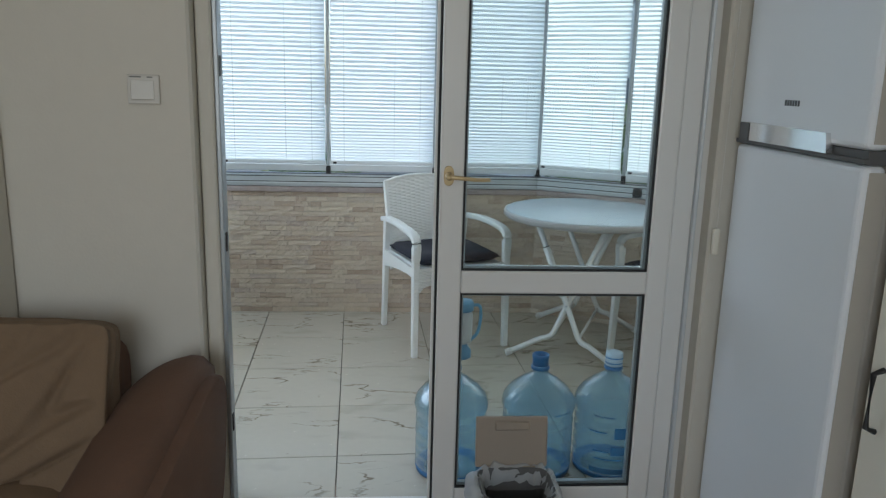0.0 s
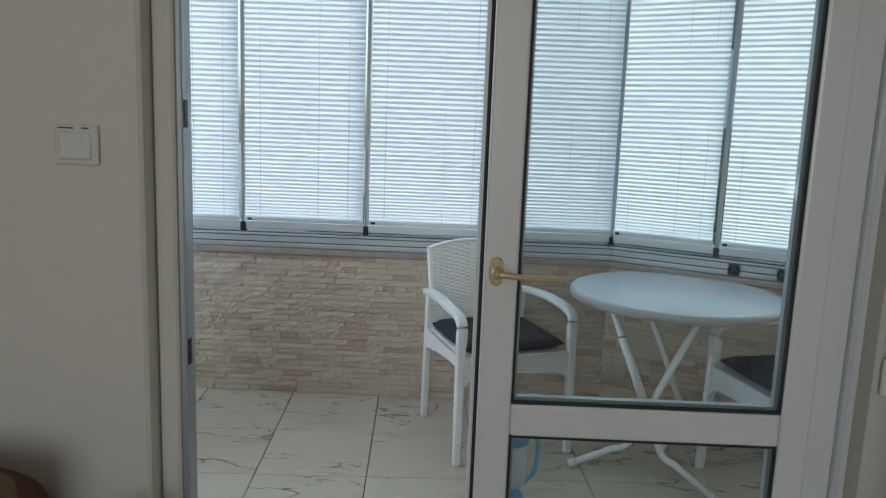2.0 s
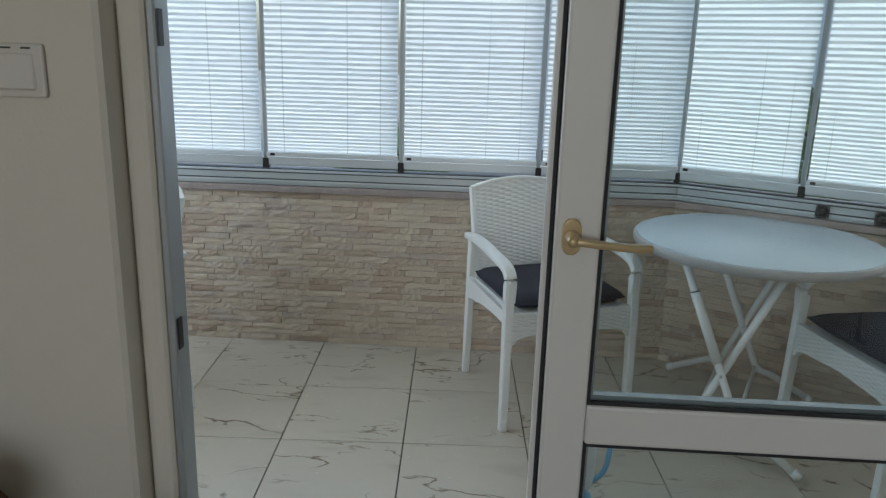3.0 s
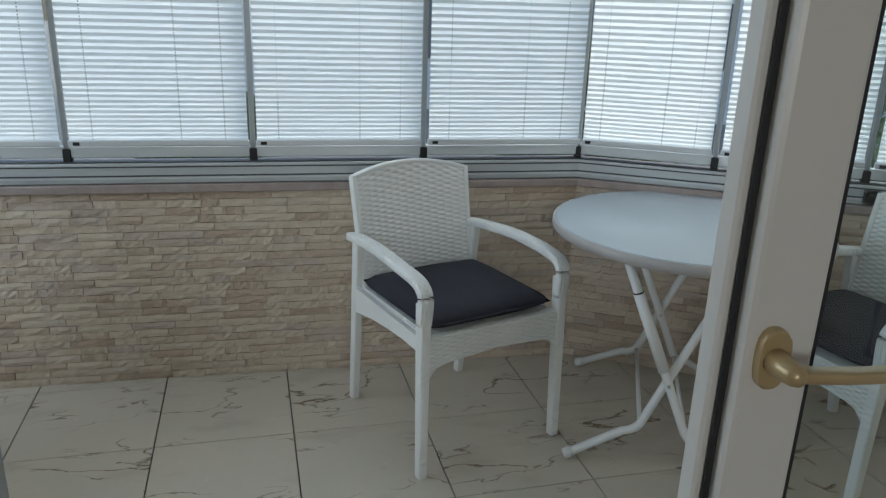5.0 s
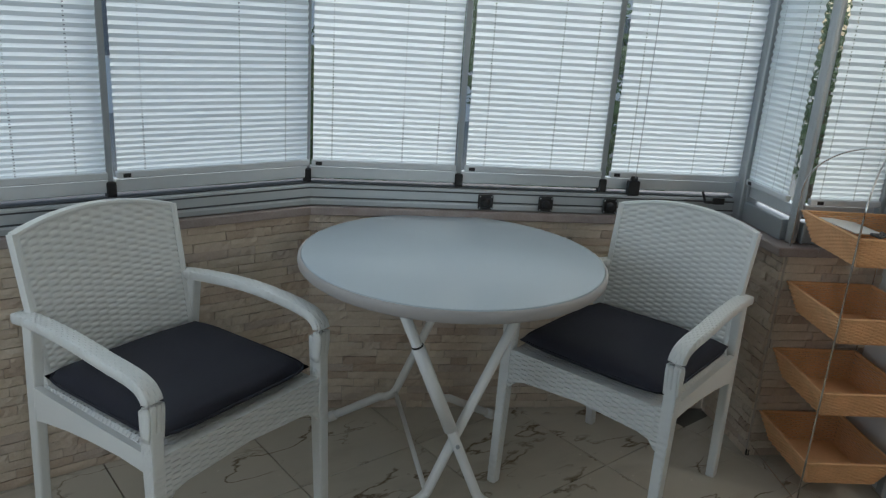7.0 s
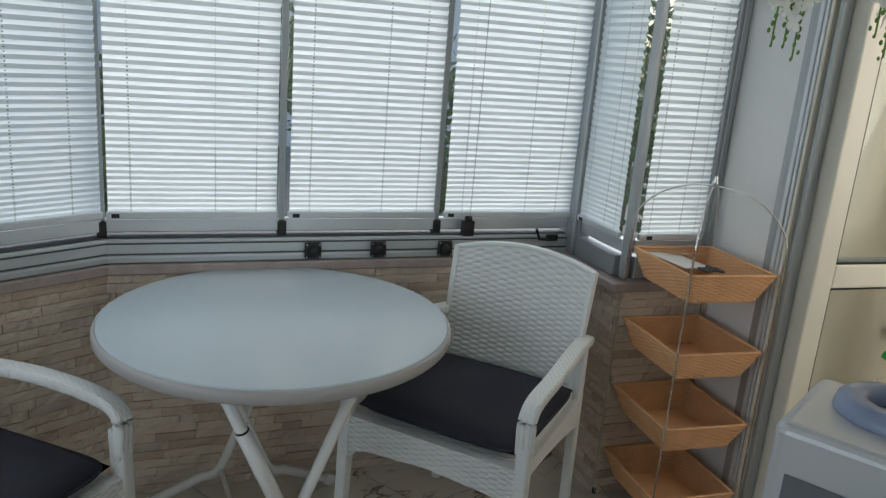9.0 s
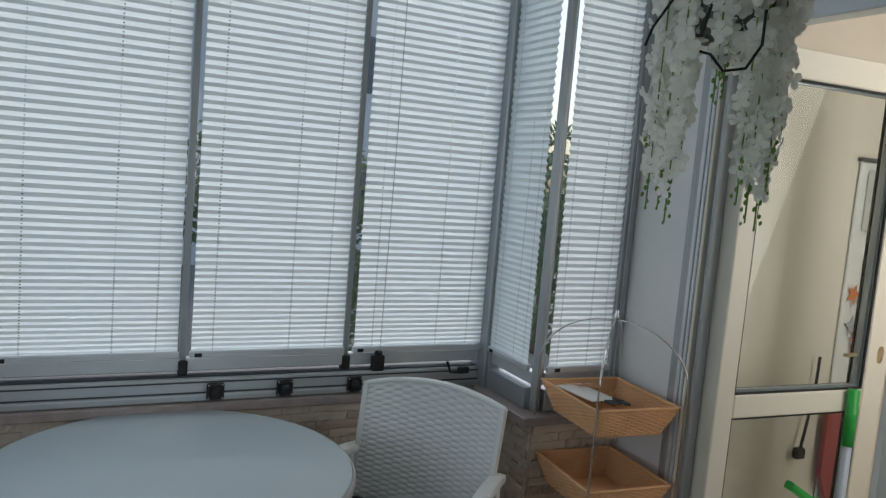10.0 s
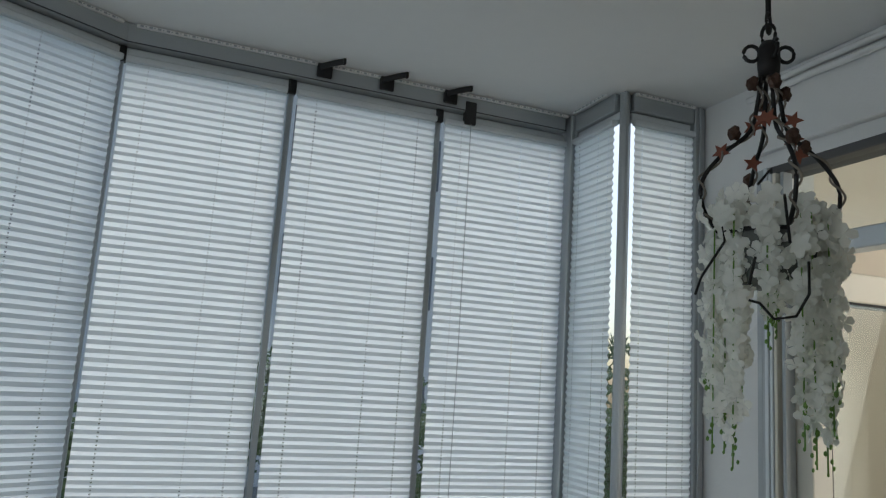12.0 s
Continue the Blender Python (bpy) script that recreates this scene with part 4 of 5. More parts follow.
bm, rr = loft([ring_of(0.085, 0.075, 0.0), ring_of(0.095, 0.08, 0.15), ring_of(0.114, 0.094, 0.262), ring_of(0.109, 0.089, 0.262), ring_of(0.09, 0.075, 0.02)])
bm.faces.new(rr[0][::-1]), bm.faces.new(rr[-1])
part("bucket", bm, BIN_DARK, binn, smooth=True)
bm, rr = loft([ring_of(0.146, 0.116, 0.13, 40), ring_of(0.143, 0.114, 0.20, 40), ring_of(0.138, 0.110, 0.245, 40), ring_of(0.122, 0.098, 0.266, 40), ring_of(0.106, 0.084, 0.246, 40), ring_of(0.098, 0.078, 0.215, 40)])
for v in bm.verts:
    v.co += Vector((noise.noise(v.co * 25), noise.noise(v.co * 25 + Vector((9, 0, 0))), noise.noise(v.co * 22 + Vector((0, 7, 0))))) * 0.012
bmesh.ops.subdivide_edges(bm, edges=bm.edges[:], cuts=2, use_grid_fill=True)
for v in bm.verts:
    t = math.atan2(v.co.y, v.co.x)
    v.co += Vector((v.co.x, v.co.y, 0)).normalized() * 0.017 * noise.noise((t * 11, v.co.z * 16, 2)) + Vector((0, 0, 0.018 * noise.noise((t * 7, v.co.z * 20, 7))))
part("bag", bm, BAG, binn, "crumpled white bag", True)
part("rim_frame", sweep(ring_of(0.116, 0.096, 0.262), 0.003, 6, closed=True), BIN, binn, smooth=True, m=pose(0, 0.0, -0.02, 0, 0, 0))
part("hinge", box((-0.08, 0.095, 0.235), (0.10, 0.115, 0.262), 0.004), BIN, binn)
lid = part("lid", box((-0.112, -0.006, 0), (0.118, 0.006, 0.165), 0.006, seg=2), BIN, binn, m=pose(0.0, 0.112, 0.254, -8, 0, 0))
part("grip", box((-0.052, -0.016, 0.122), (0.058, -0.0062, 0.150), 0.004), BIN, lid, "raised grip on the lid")

cab = thing("kitchen_cabinet", "cream tall kitchen cabinet beside the fridge", "cabinet", m=pose(0.735, 0.90, 0))
part("body", box((0.02, 0.0, 0.0), (0.60, 0.60, 2.1), 0.003), PVC_CREAM, cab)
cdoor = part("door", box((0.0, 0.004, 0.10), (0.0195, 0.596, 2.095), 0.004), PVC_CREAM, cab)
part("handle", sweep([(-0.002, 0.545, 0.69), (-0.026, 0.545, 0.70), (-0.026, 0.545, 0.83), (-0.002, 0.545, 0.84)], 0.007, 8), BLACK, cdoor, "black bar handle")


# ---- water bottles outside the shut leaf ----
def bottle_profile():
    pr = [(0, 0.004), (0.105, 0.004), (0.128, 0.014), (0.134, 0.03)]
    for z, d in ((0.06, 0.005), (0.095, 0.005), (0.135, 0.005), (0.188, 0.012), (0.228, 0.004)):
        pr += [(0.134, z - 0.013), (0.134 - d, z - 0.004), (0.134 - d, z + 0.004), (0.134, z + 0.013)]
    pr += [(0.138, 0.254), (0.140, 0.266), (0.138, 0.28), (0.130, 0.300), (0.108, 0.328), (0.078, 0.353), (0.046, 0.374), (0.033, 0.384), (0.030, 0.396), (0.033, 0.402), (0.029, 0.408), (0.028, 0.450)]
    return pr


def bottle(x, y, turn, label, cap):
    b = thing("water_bottle", label, "bottle", "water bottles", "", pose(x, y, 0, 0, 0, turn))
    body = part("body", lathe(bottle_profile(), 40), BOTTLE, b, smooth=True)
    part("base_ring", lathe([(0.10, 0.0), (0.130, 0.002), (0.1335, 0.02), (0.129, 0.021), (0.10, 0.006)], 40), BOTTLE_DARK, b, smooth=True)
    part("neck_ring", lathe([(0.0285, 0.398), (0.035, 0.400), (0.035, 0.410), (0.0285, 0.412)], 24), BOTTLE_DARK, b, smooth=True)
    if cap == "open":
        part("neck_rim", lathe([(0.0283, 0.414), (0.0305, 0.416), (0.0305, 0.440), (0.032, 0.444), (0.032, 0.456), (0.027, 0.457), (0.026, 0.434)], 24), BOTTLE_DARK, b, smooth=True)
    else:
        part("cap", lathe([(0.0285, 0.414), (0.032, 0.415), (0.033, 0.44), (0.032, 0.462), (0.026, 0.466), (0, 0.466)], 24), CAP_BLUE, b, "pale blue cap with blue print", True)
        for z in (0.424, 0.444):
            part("cap_print", lathe([(0.0331, z), (0.0335, z + 0.001), (0.0335, z + 0.004), (0.0331, z + 0.005)], 24), BLUE_LABEL, b)
    return b


def band(b, a0, a1, z0, z1, material, label):
    """A printed patch that follows the bottle's round."""
    n = max(3, int((a1 - a0) / 6))
    bm = bmesh.new()
    prev = None
    for k in range(n + 1):
        t = radians(a0 + (a1 - a0) * k / n)
        cur = [bm.verts.new((0.1356 * math.cos(t), 0.1356 * math.sin(t), z)) for z in (z0, z1)]
        if prev:
            bm.faces.new((prev[0], cur[0], cur[1], prev[1]))
        prev = cur
    part("print", bm, material, b, label)


b1 = bottle(-0.135, 2.565, 0, "blue water bottle with a hand pump, by the door", "open")
b2 = bottle(0.197, 2.57, 0, "open blue water bottle standing by the door", "open")
b3 = bottle(0.478, 2.57, 0, "capped blue water bottle with printed label", "cap")
for z0, z1, a0, a1 in ((0.172, 0.215, 262, 330), (0.105, 0.138, 258, 330), (0.03, 0.05, 225, 330)):
    band(b3, a0, a1, z0, z1, BLUE_LABEL, "blue printed band")
for b in (b2, b3):
    for k, (z, a0, a1) in enumerate(((0.252, 226, 262), (0.19, 222, 250), (0.115, 230, 255), (0.085, 232, 275), (0.26, 285, 320))):
        band(b, a0, a1, z, z + 0.005, BLUE_LABEL, "line of blue print")
part("pump_base", lathe([(0.030, 0.470), (0.036, 0.474), (0.036, 0.50), (0.026, 0.51), (0.018, 0.53)], 24), PUMP_BLUE, b1, "pale blue pump collar", True, pose(0.03, 0, -0.025))
part("pump_body", lathe([(0.018, 0.525), (0.037, 0.535), (0.039, 0.56), (0.039, 0.635), (0.035, 0.65), (0, 0.652)], 24), WHITE_PLASTIC, b1, "white pump body", True, pose(0.03, 0, -0.025))
part("pump_top", lathe([(0.036, 0.652), (0.042, 0.655), (0.042, 0.682), (0.036, 0.69), (0, 0.69)], 24), PUMP_BLUE, b1, "pale blue pump button", True, pose(0.03, 0, -0.025))
part("pump_handle", sweep(curve([(0.06, -0.01, 0.675), (0.092, -0.012, 0.672), (0.096, -0.012, 0.62), (0.086, -0.012, 0.57), (0.06, -0.01, 0.54)], 4), 0.006, 8), PUMP_BLUE, b1, "pale blue carrying handle", True, pose(0, 0, -0.025))

# ---- latches along the turned front ----
for a in (0.63, 0.85, 1.09):
    lk = thing("window_latch", "square black latch on the bottom track", "latch", "window latches", "", END @ pose(a, -0.051, 0.831))
    part("plate", box((-0.027, -0.012, -0.027), (0.027, -0.0015, 0.027), 0.004), BLACK, lk)
    part("knob", lathe([(0, 0.0), (0.016, 0.0), (0.015, 0.012), (0.008, 0.017), (0, 0.018)], 16), RUBBER, lk, smooth=True, m=pose(0, -0.012, 0, 90, 0, 0))
    for sx in (-1, 1):
        for sz in (-1, 1):
            part("screw", lathe([(0, 0), (0.003, 0), (0.002, 0.0015), (0, 0.002)], 8), ALU, lk, m=pose(sx * 0.021, -0.012, sz * 0.021, 90, 0, 0))
    tb = thing("window_bracket", "black stop bracket under the ceiling", "bracket", "window brackets", "", END @ pose(a, -0.052, 2.634))
    part("plate", box((-0.026, -0.010, -0.028), (0.026, -0.0005, 0.022), 0.003), BLACK, tb)
    part("arm", sweep([(-0.018, -0.016, 0.004), (0.018, -0.045, 0.012), (0.050, -0.066, 0.018)], 0.01, 8, flat=(0.010, 0.020)), BLACK, tb)
    part("tip", box((0.046, -0.076, 0.006), (0.056, -0.062, 0.034), 0.002), BLACK, tb)
lt = thing("sash_lock", "black sash lock with a hanging pull cord", "latch", m=END @ pose(1.175, -0.04, 0))
part("low_lock", box((-0.022, -0.014, 0.872), (0.022, 0.010, 0.925), 0.003), BLACK, lt)
part("knob", box((-0.012, -0.012, 0.9255), (0.012, 0.006, 0.942), 0.003), BLACK, lt)
part("top_lock", box((-0.022, -0.014, 2.545), (0.022, 0.010, 2.632), 0.003), BLACK, lt)
part("cord", sweep([(0.0, -0.018, 2.545), (0.003, -0.020, 1.7), (-0.002, -0.020, 0.94)], 0.0014, 5), ALU, lt, "thin grey pull cord")
hk = thing("window_crank", "small black window fastener on the track", "latch", m=END @ pose(1.47, -0.056, 0.865))
part("base", box((0.01, -0.012, -0.012), (0.055, -0.001, 0.012), 0.002), BLACK, hk)
part("lever", sweep([(-0.035, -0.008, 0.035), (-0.02, -0.01, -0.005), (0.02, -0.008, -0.006)], 0.005, 6), BLACK, hk)


def led_strip(x0, x1, m, z=2.646):
    """A tape of small printed chips along the top of the glazing."""
    led = thing("led_strip", "thin pale strip of printed tape under the ceiling", "strip", "ceiling strips", "", m)
    part("tape", box((x0, -0.0600, z), (x1, -0.0505, z + 0.0105)), WHITE_PLASTIC, led)
    bm = bmesh.new()
    for k in range(int((x1 - x0) / 0.0257)):
        x = x0 + 0.01 + k * 0.0257
        box((x, -0.0612, z + 0.002), (x + 0.010, -0.0601, z + 0.008), 0, bm)
        box((x + 0.014, -0.0612, z + 0.004), (x + 0.018, -0.0601, z + 0.0065), 0, bm)
    part("chips", bm, ALU, led)


led_strip(-3.40, -0.035, FRONT)
led_strip(0.035, 1.575, END)
led_strip(0.075, 0.285, RET)
led_strip(0.03, 0.28, END @ pose(1.63, O_IN + 0.02, 0))

# ---- basket stand in the corner ----
WICKER = mat("straw_wicker", (0.77, 0.44, 0.22), 0.7, vary=0.28, scale=14, bump=0.2, bscale=150)

BX, BY, DEEP = 0.145, 0.163, 0.088
STAND = END @ pose(1.752, -0.576, 0, 0, 0, -4.5)
stand = thing("basket_stand", "chrome wire stand with four straw wicker baskets", "shelf", m=STAND)


def girth(f, n=15):
    """Points round a basket at a share f of its depth, n to a side, with the way outwards at each."""
    k = 1 - 0.22 * f
    c = [(-BX, -BY), (BX, -BY), (BX, BY), (-BX, BY)]
    for i in range(4):
        (x0, y0), (x1, y1) = c[i], c[(i + 1) % 4]
        out = Vector((y1 - y0, x0 - x1, 0)).normalized()
        for j in range(n):
            t = j / n
            yield Vector((x0 + (x1 - x0) * t, y0 + (y1 - y0) * t, 0)) * k + Vector((0, 0, -DEEP * f)), out


def basket_parts():
    """Meshes of one basket: woven strands, upright stakes, plaited rim and floor."""
    rows, line = 15, []
    for r in range(rows):
        for i in range(60):
            p, out = list(girth((r + i / 60) / rows))[i]
            line.append(p + out * 0.0022 * (1 if (i + r) % 2 else -1))
    strands = sweep([q for a, b in zip(line, line[1:]) for q in (a, (a + b) / 2)] + [line[-1]], 0.0030, 5)
    stakes = bmesh.new()
    for (p, _), (q, _) in zip(girth(0.0), girth(1.0)):
        sweep([p, q], 0.0019, 5, stakes)
    rim = sweep([p + out * 0.003 * (1 if i % 2 else -1) + Vector((0, 0, 0.003)) for i, (p, out) in enumerate(girth(0.0, 22))], 0.0042, 6, closed=True)
    sweep([p - out * 0.003 * (1 if i % 2 else -1) + Vector((0, 0, 0.003)) for i, (p, out) in enumerate(girth(0.0, 22))], 0.0042, 6, rim, closed=True)
    k = 0.775
    base = box((-BX * k, -BY * k, -DEEP - 0.003), (BX * k, BY * k, -DEEP + 0.001))
    return (("stake_frame", stakes), ("rim", rim), ("bottom", base)), strands


for z in (0.918, 0.672, 0.427, 0.182):
    others, strands = basket_parts()
    bk = part("basket", strands, WICKER, stand, "straw-coloured woven wicker basket", True, pose(0, 0, z))
    for nm, bm in others:
        part(nm, bm, WICKER, bk, smooth=nm != "bottom")
    for sx, sy in ((-1, -1), (1, -1), (1, 1), (-1, 1)):
        part("hook", sweep([(sx * (BX - 0.006), sy * (BY - 0.006), z + 0.002), (sx * (BX + 0.002), sy * (BY + 0.002), z + 0.009), (sx * (BX + 0.0095), sy * (BY + 0.0115), z + 0.004)], 0.0014, 6), CHROME, stand)
part("wire", sweep([(sx * (BX + 0.008), sy * (BY + 0.008), 0.045) for sx, sy in ((-1, -1), (1, -1), (1, 1), (-1, 1))], 0.0022, 6, closed=True), CHROME, stand)
for q in (48.3, 131.7):
    c, s = math.cos(radians(q)), math.sin(radians(q))
    R = 0.236
    pts = []
    for k in range(25):
        t = math.pi * k / 24
        pts.append((c * R * math.cos(t), s * R * math.cos(t), 0.985 + 0.175 * math.sin(t)))
    pts = [(c * R, s * R, 0.02)] + pts + [(-c * R, -s * R, 0.02)]
    part("hoop", sweep(pts, 0.0029, 8), CHROME, stand, smooth=True)
part("finial", lathe([(0, 1.155), (0.008, 1.16), (0.009, 1.172), (0.005, 1.18), (0.007, 1.186), (0, 1.193)], 12), CHROME, stand, smooth=True)
for sx, sy in ((1, 1), (-1, 1), (-1, -1), (1, -1)):
    part("foot", lathe([(0, 0), (0.009, 0.0), (0.009, 0.022), (0, 0.026)], 10), BLACK, stand, m=pose(sx * 0.157, sy * 0.1765, 0))
leaflet = thing("paper_sheet", "white folded paper lying in the top basket", "paper", m=STAND @ pose(-0.02, 0.07, 0.895, 4, 6, 20))
part("sheet", box((-0.07, -0.06, 0), (0.07, 0.09, 0.004), 0.001), WHITE_PLASTIC, leaflet)
keys = thing("trinkets", "small dark tangle of metal trinkets in a basket", "trinket", m=STAND @ pose(0.02, -0.02, 0.893))
for k in range(5):
    pts = [(0.05 * noise.noise((k, i * 0.7, 1)) + (k - 2) * 0.012, 0.09 * noise.noise((k, i * 0.7, 5)), 0.006 + 0.012 * abs(noise.noise((k, i, 9)))) for i in range(7)]
    part("loop", sweep(curve(pts, 3), 0.004, 6), ALU_DARK, keys)

# ---- water dispenser ----
GREY_PLASTIC = mat("silver_grey_plastic", (0.60, 0.61, 0.63), 0.33, metal=0.25, vary=0.05)
GREY_DARK = mat("slate_grey_plastic", (0.16, 0.17, 0.185), 0.4, vary=0.06)
SMOKE = mat("bluish_dispenser_collar", (0.24, 0.29, 0.42), 0.25, vary=0.05)
disp = thing("water_dispenser", "silver-grey water dispenser with a round bottle collar", "dispenser", m=pose(1.045, 2.565, 0) @ Matrix.Diagonal((1, 1, 0.925, 1)))
bm = box((-0.155, -0.14, 0.012), (0.155, 0.145, 0.962), 0.022, seg=4)
part("cabinet", bm, GREY_PLASTIC, disp)
part("front_panel", box((-0.158, -0.11, 0.30), (-0.1552, 0.11, 0.86), 0.001), GREY_DARK, disp, "slate grey recessed panel")
part("collar", lathe([(0.045, 0.963), (0.05, 0.984), (0.062, 0.996), (0.095, 0.996), (0.108, 0.985), (0.112, 0.970), (0.112, 0.963)], 36), SMOKE, disp, "bluish round bottle collar", True, pose(0.045, -0.02, 0))
part("well", lathe([(0, 0.9645), (0.048, 0.9645)], 24), BIN_DARK, disp, m=pose(0.045, -0.02, 0))
for sx in (-1, 1):
    for sy in (-1, 1):
        part("foot", lathe([(0, 0), (0.015, 0), (0.015, 0.0118), (0, 0.0118)], 12), BIN_DARK, disp, m=pose(sx * 0.12, sy * 0.11, 0))

# ---- side door and the small room behind ----
SIDE = END @ pose(0.035, 0.04, 0)
CREAM = mat("cream_room_paint", (0.80, 0.73, 0.63), 0.7, vary=0.04, scale=2, bump=0.08)
sd = thing("door_frame_2", "pale aluminium and cream frame with shutter tracks", "door frame", "", "structure", SIDE)
Z1 = 2.335
# The set-back dark strips put shade between the tracks into their colour.
for x0, x1, o0, o1, mt in ((1.916, 1.94, -0.662, -0.6845, ALU), (1.913, 1.94, -0.685, -0.702, ALU), (1.905, 1.95, -0.7025, -0.718, ALU_LIGHT), (1.915, 1.95, -0.7185, -0.722, ALU_DARK), (1.905, 1.95, -0.7225, -0.735, ALU_LIGHT), (1.92, 1.95, -0.7355, -0.739, ALU_DARK), (1.905, 1.95, -0.7395, -0.752, PVC_CREAM), (1.925, 1.95, -0.7525, -0.760, RUBBER), (1.915, 1.953, -0.7605, -0.775, ALU)):
    part("track", box((x0, o1, 0.0), (x1, o0, Z1 if o0 < -0.72 else CEIL - 0.3), 0.002), mt, sd)
part("head", box((1.935, -1.515, 2.062), (2.0, -0.7755, 2.122), 0.004), ALU_LIGHT, sd, "bluish grey transom bar")
part("head", box((1.925, -1.515, Z1 + 0.001), (2.02, -0.7, Z1 + 0.03), 0.003), BIN_DARK, sd, "dark top frame edge")
part("jamb", box((1.935, -1.515, 0.0), (2.0, -1.46, 2.0615), 0.004), PVC_CREAM, sd)
tp = part("transom_pane", box((1.965, -1.46, 2.122), (1.968, -0.7755, Z1)), DOOR_GLASS, sd)
tp.visible_shadow = False
side_leaf = door_leaf("door_2", "cream plastic glazed door standing open into a room", 0.74, 2.035, 0.888, 0.963, 0.12, 0.075, 0.10, 0.092, PVC_CREAM, SIDE @ pose(1.955, -0.83, 0, 0, 0, -3.0))
lever(side_leaf, pose(0.70, 0.0, 1.08, 90, 0, 180))
structure("wall_beam", box((1.90, -1.55, 2.41), (1.9295, -0.66, CEIL - 0.002), 0.004), PLASTER_COOL, "white plastered beam over the side door", SIDE, "wall")
structure("floor_side_room", box((1.93 + 0.06, -1.75, -0.2), (3.4, O_IN + 0.1, -0.006)), CREAM, "pale tiled floor of the side room", SIDE, "floor")
structure("wall_side_room", boxes(((1.93 + 0.161, -0.50, -0.2), (3.3, -0.40, CEIL)), ((3.3, -1.75, -0.2), (3.4, -0.40, CEIL)), ((1.93 + 0.161, -1.75, -0.2), (2.3, -1.65, CEIL)), ((3.0, -1.75, -0.2), (3.3, -1.65, CEIL)), ((2.3, -1.75, -0.2), (3.0, -1.65, 0.9))), CREAM, "cream painted walls of the small side room", SIDE, "wall")
structure("ceiling_side_room", box((1.95, -1.8, CEIL + 0.145), (3.45, -0.3, CEIL + 0.2)), CEILING, "plain white ceiling of the side room", SIDE, "ceiling")
# Warm fill lamp added to brighten the side room; no window is seen there.
side_fill = new("side_room_fill", bpy.data.lights.new("side_room_fill", "AREA"))
side_fill.data.shape, side_fill.data.size, side_fill.data.size_y, side_fill.data.energy = "RECTANGLE", 0.65, 1.5, 7
side_fill.data.color = (1.0, 0.90, 0.76)
side_fill.matrix_world = SIDE @ look((2.65, -1.64, 1.7), (2.6, -0.4, 1.3))

# things behind the open leaf
GREEN = mat("green_plastic", (0.03, 0.36, 0.06), 0.35, vary=0.08)
PALE_BLUE = mat("pale_blue_handle", (0.42, 0.46, 0.55), 0.35, vary=0.05)
RED = mat("dull_red_plastic", (0.36, 0.07, 0.07), 0.45, vary=0.1)
STARS = [mat("star_" + n, c, 0.5, vary=0.1) for n, c in (("orange", (0.65, 0.2, 0.05)), ("lilac", (0.42, 0.38, 0.5)), ("grey", (0.4, 0.42, 0.42)), ("teal", (0.25, 0.45, 0.5)), ("green", (0.25, 0.4, 0.25)))]


def star(size, thick):
    out = []
    for k in range(10):
        r = size if k % 2 == 0 else size * 0.45
        t = math.pi * k / 5 + math.pi / 2
        out.append((r * math.cos(t), r * math.sin(t)))
    return prism(out, 0, thick)


panel = thing("star_panel", "white panel with coloured star stickers behind the glass door", "panel", m=SIDE @ pose(3.02, -0.515, 0, 0, 0, 0))
part("board", box((-0.10, 0, 0.35), (0.16, 0.012, 1.75), 0.004), WHITE_PLASTIC, panel)
part("meter_box", box((-0.06, -0.05, 1.48), (0.10, -0.0005, 1.72), 0.012, seg=2), WHITE_PLASTIC, panel, "white plastic box")
part("top_edge", box((-0.11, -0.012, 1.7505), (0.17, 0.012, 1.765)), BIN_DARK, panel)
rng = random.Random(4)
for k in range(22):
    st = part("star_sticker", star(rng.uniform(0.018, 0.05), 0.002), STARS[rng.randrange(5)], panel)
    st.matrix_basis = pose(rng.uniform(-0.06, 0.12), -0.0025 - 0.0002 * k, rng.uniform(0.9, 1.42), 90, rng.uniform(0, 70), 0)
broom = thing("broom", "green-headed broom with pale blue handle leaning up", "broom", m=SIDE @ pose(2.50, -0.905, 0, 0, 0, 0))
part("handle", sweep([(0, 0, 0.10), (0.02, 0.02, 0.78)], 0.016, 12), PALE_BLUE, broom, smooth=True)
part("grip", sweep([(0.02, 0.02, 0.78), (0.026, 0.026, 0.97)], 0.019, 12), GREEN, broom, "green grip", True)
part("head", box((-0.14, -0.03, 0.06), (0.14, 0.03, 0.11), 0.008), GREEN, broom)
part("bristles", box((-0.135, -0.026, 0.0), (0.135, 0.026, 0.0598), 0.003), GREEN, broom)
pan = thing("dustpan_brush", "green hand brush on a side room shelf", "brush", m=SIDE @ pose(2.24, -0.97, 0))
part("stand", box((-0.05, -0.05, 0.0), (0.05, 0.05, 0.62), 0.006), CREAM, pan, "cream stand")
part("brush", sweep([(-0.09, 0, 0.72), (0.02, 0, 0.655), (0.09, 0, 0.64)], 0.014, 8, flat=(0.03, 0.026)), GREEN, pan)
redbag = thing("red_dustpan", "dull red dustpan hanging behind the glass door", "dustpan", m=SIDE @ pose(2.93, -0.53, 0.5))
part("tray", prism([(-0.05, 0), (0.03, -0.16), (0.07, -0.16), (0.09, 0.36), (-0.05, 0.36)], 0, 0.02), RED, redbag, m=pose(0, 0, 0, 90, 0, 0))
plug = thing("hanging_plug", "black cable with a plug hanging on the wall", "cable", m=SIDE @ pose(2.76, -0.53, 0))
part("cable", sweep(curve([(0.05, 0, 0.98), (0.045, 0, 0.85), (0.015, -0.005, 0.70), (0.0, -0.005, 0.62)], 4), 0.006, 8), BLACK, plug, smooth=True)
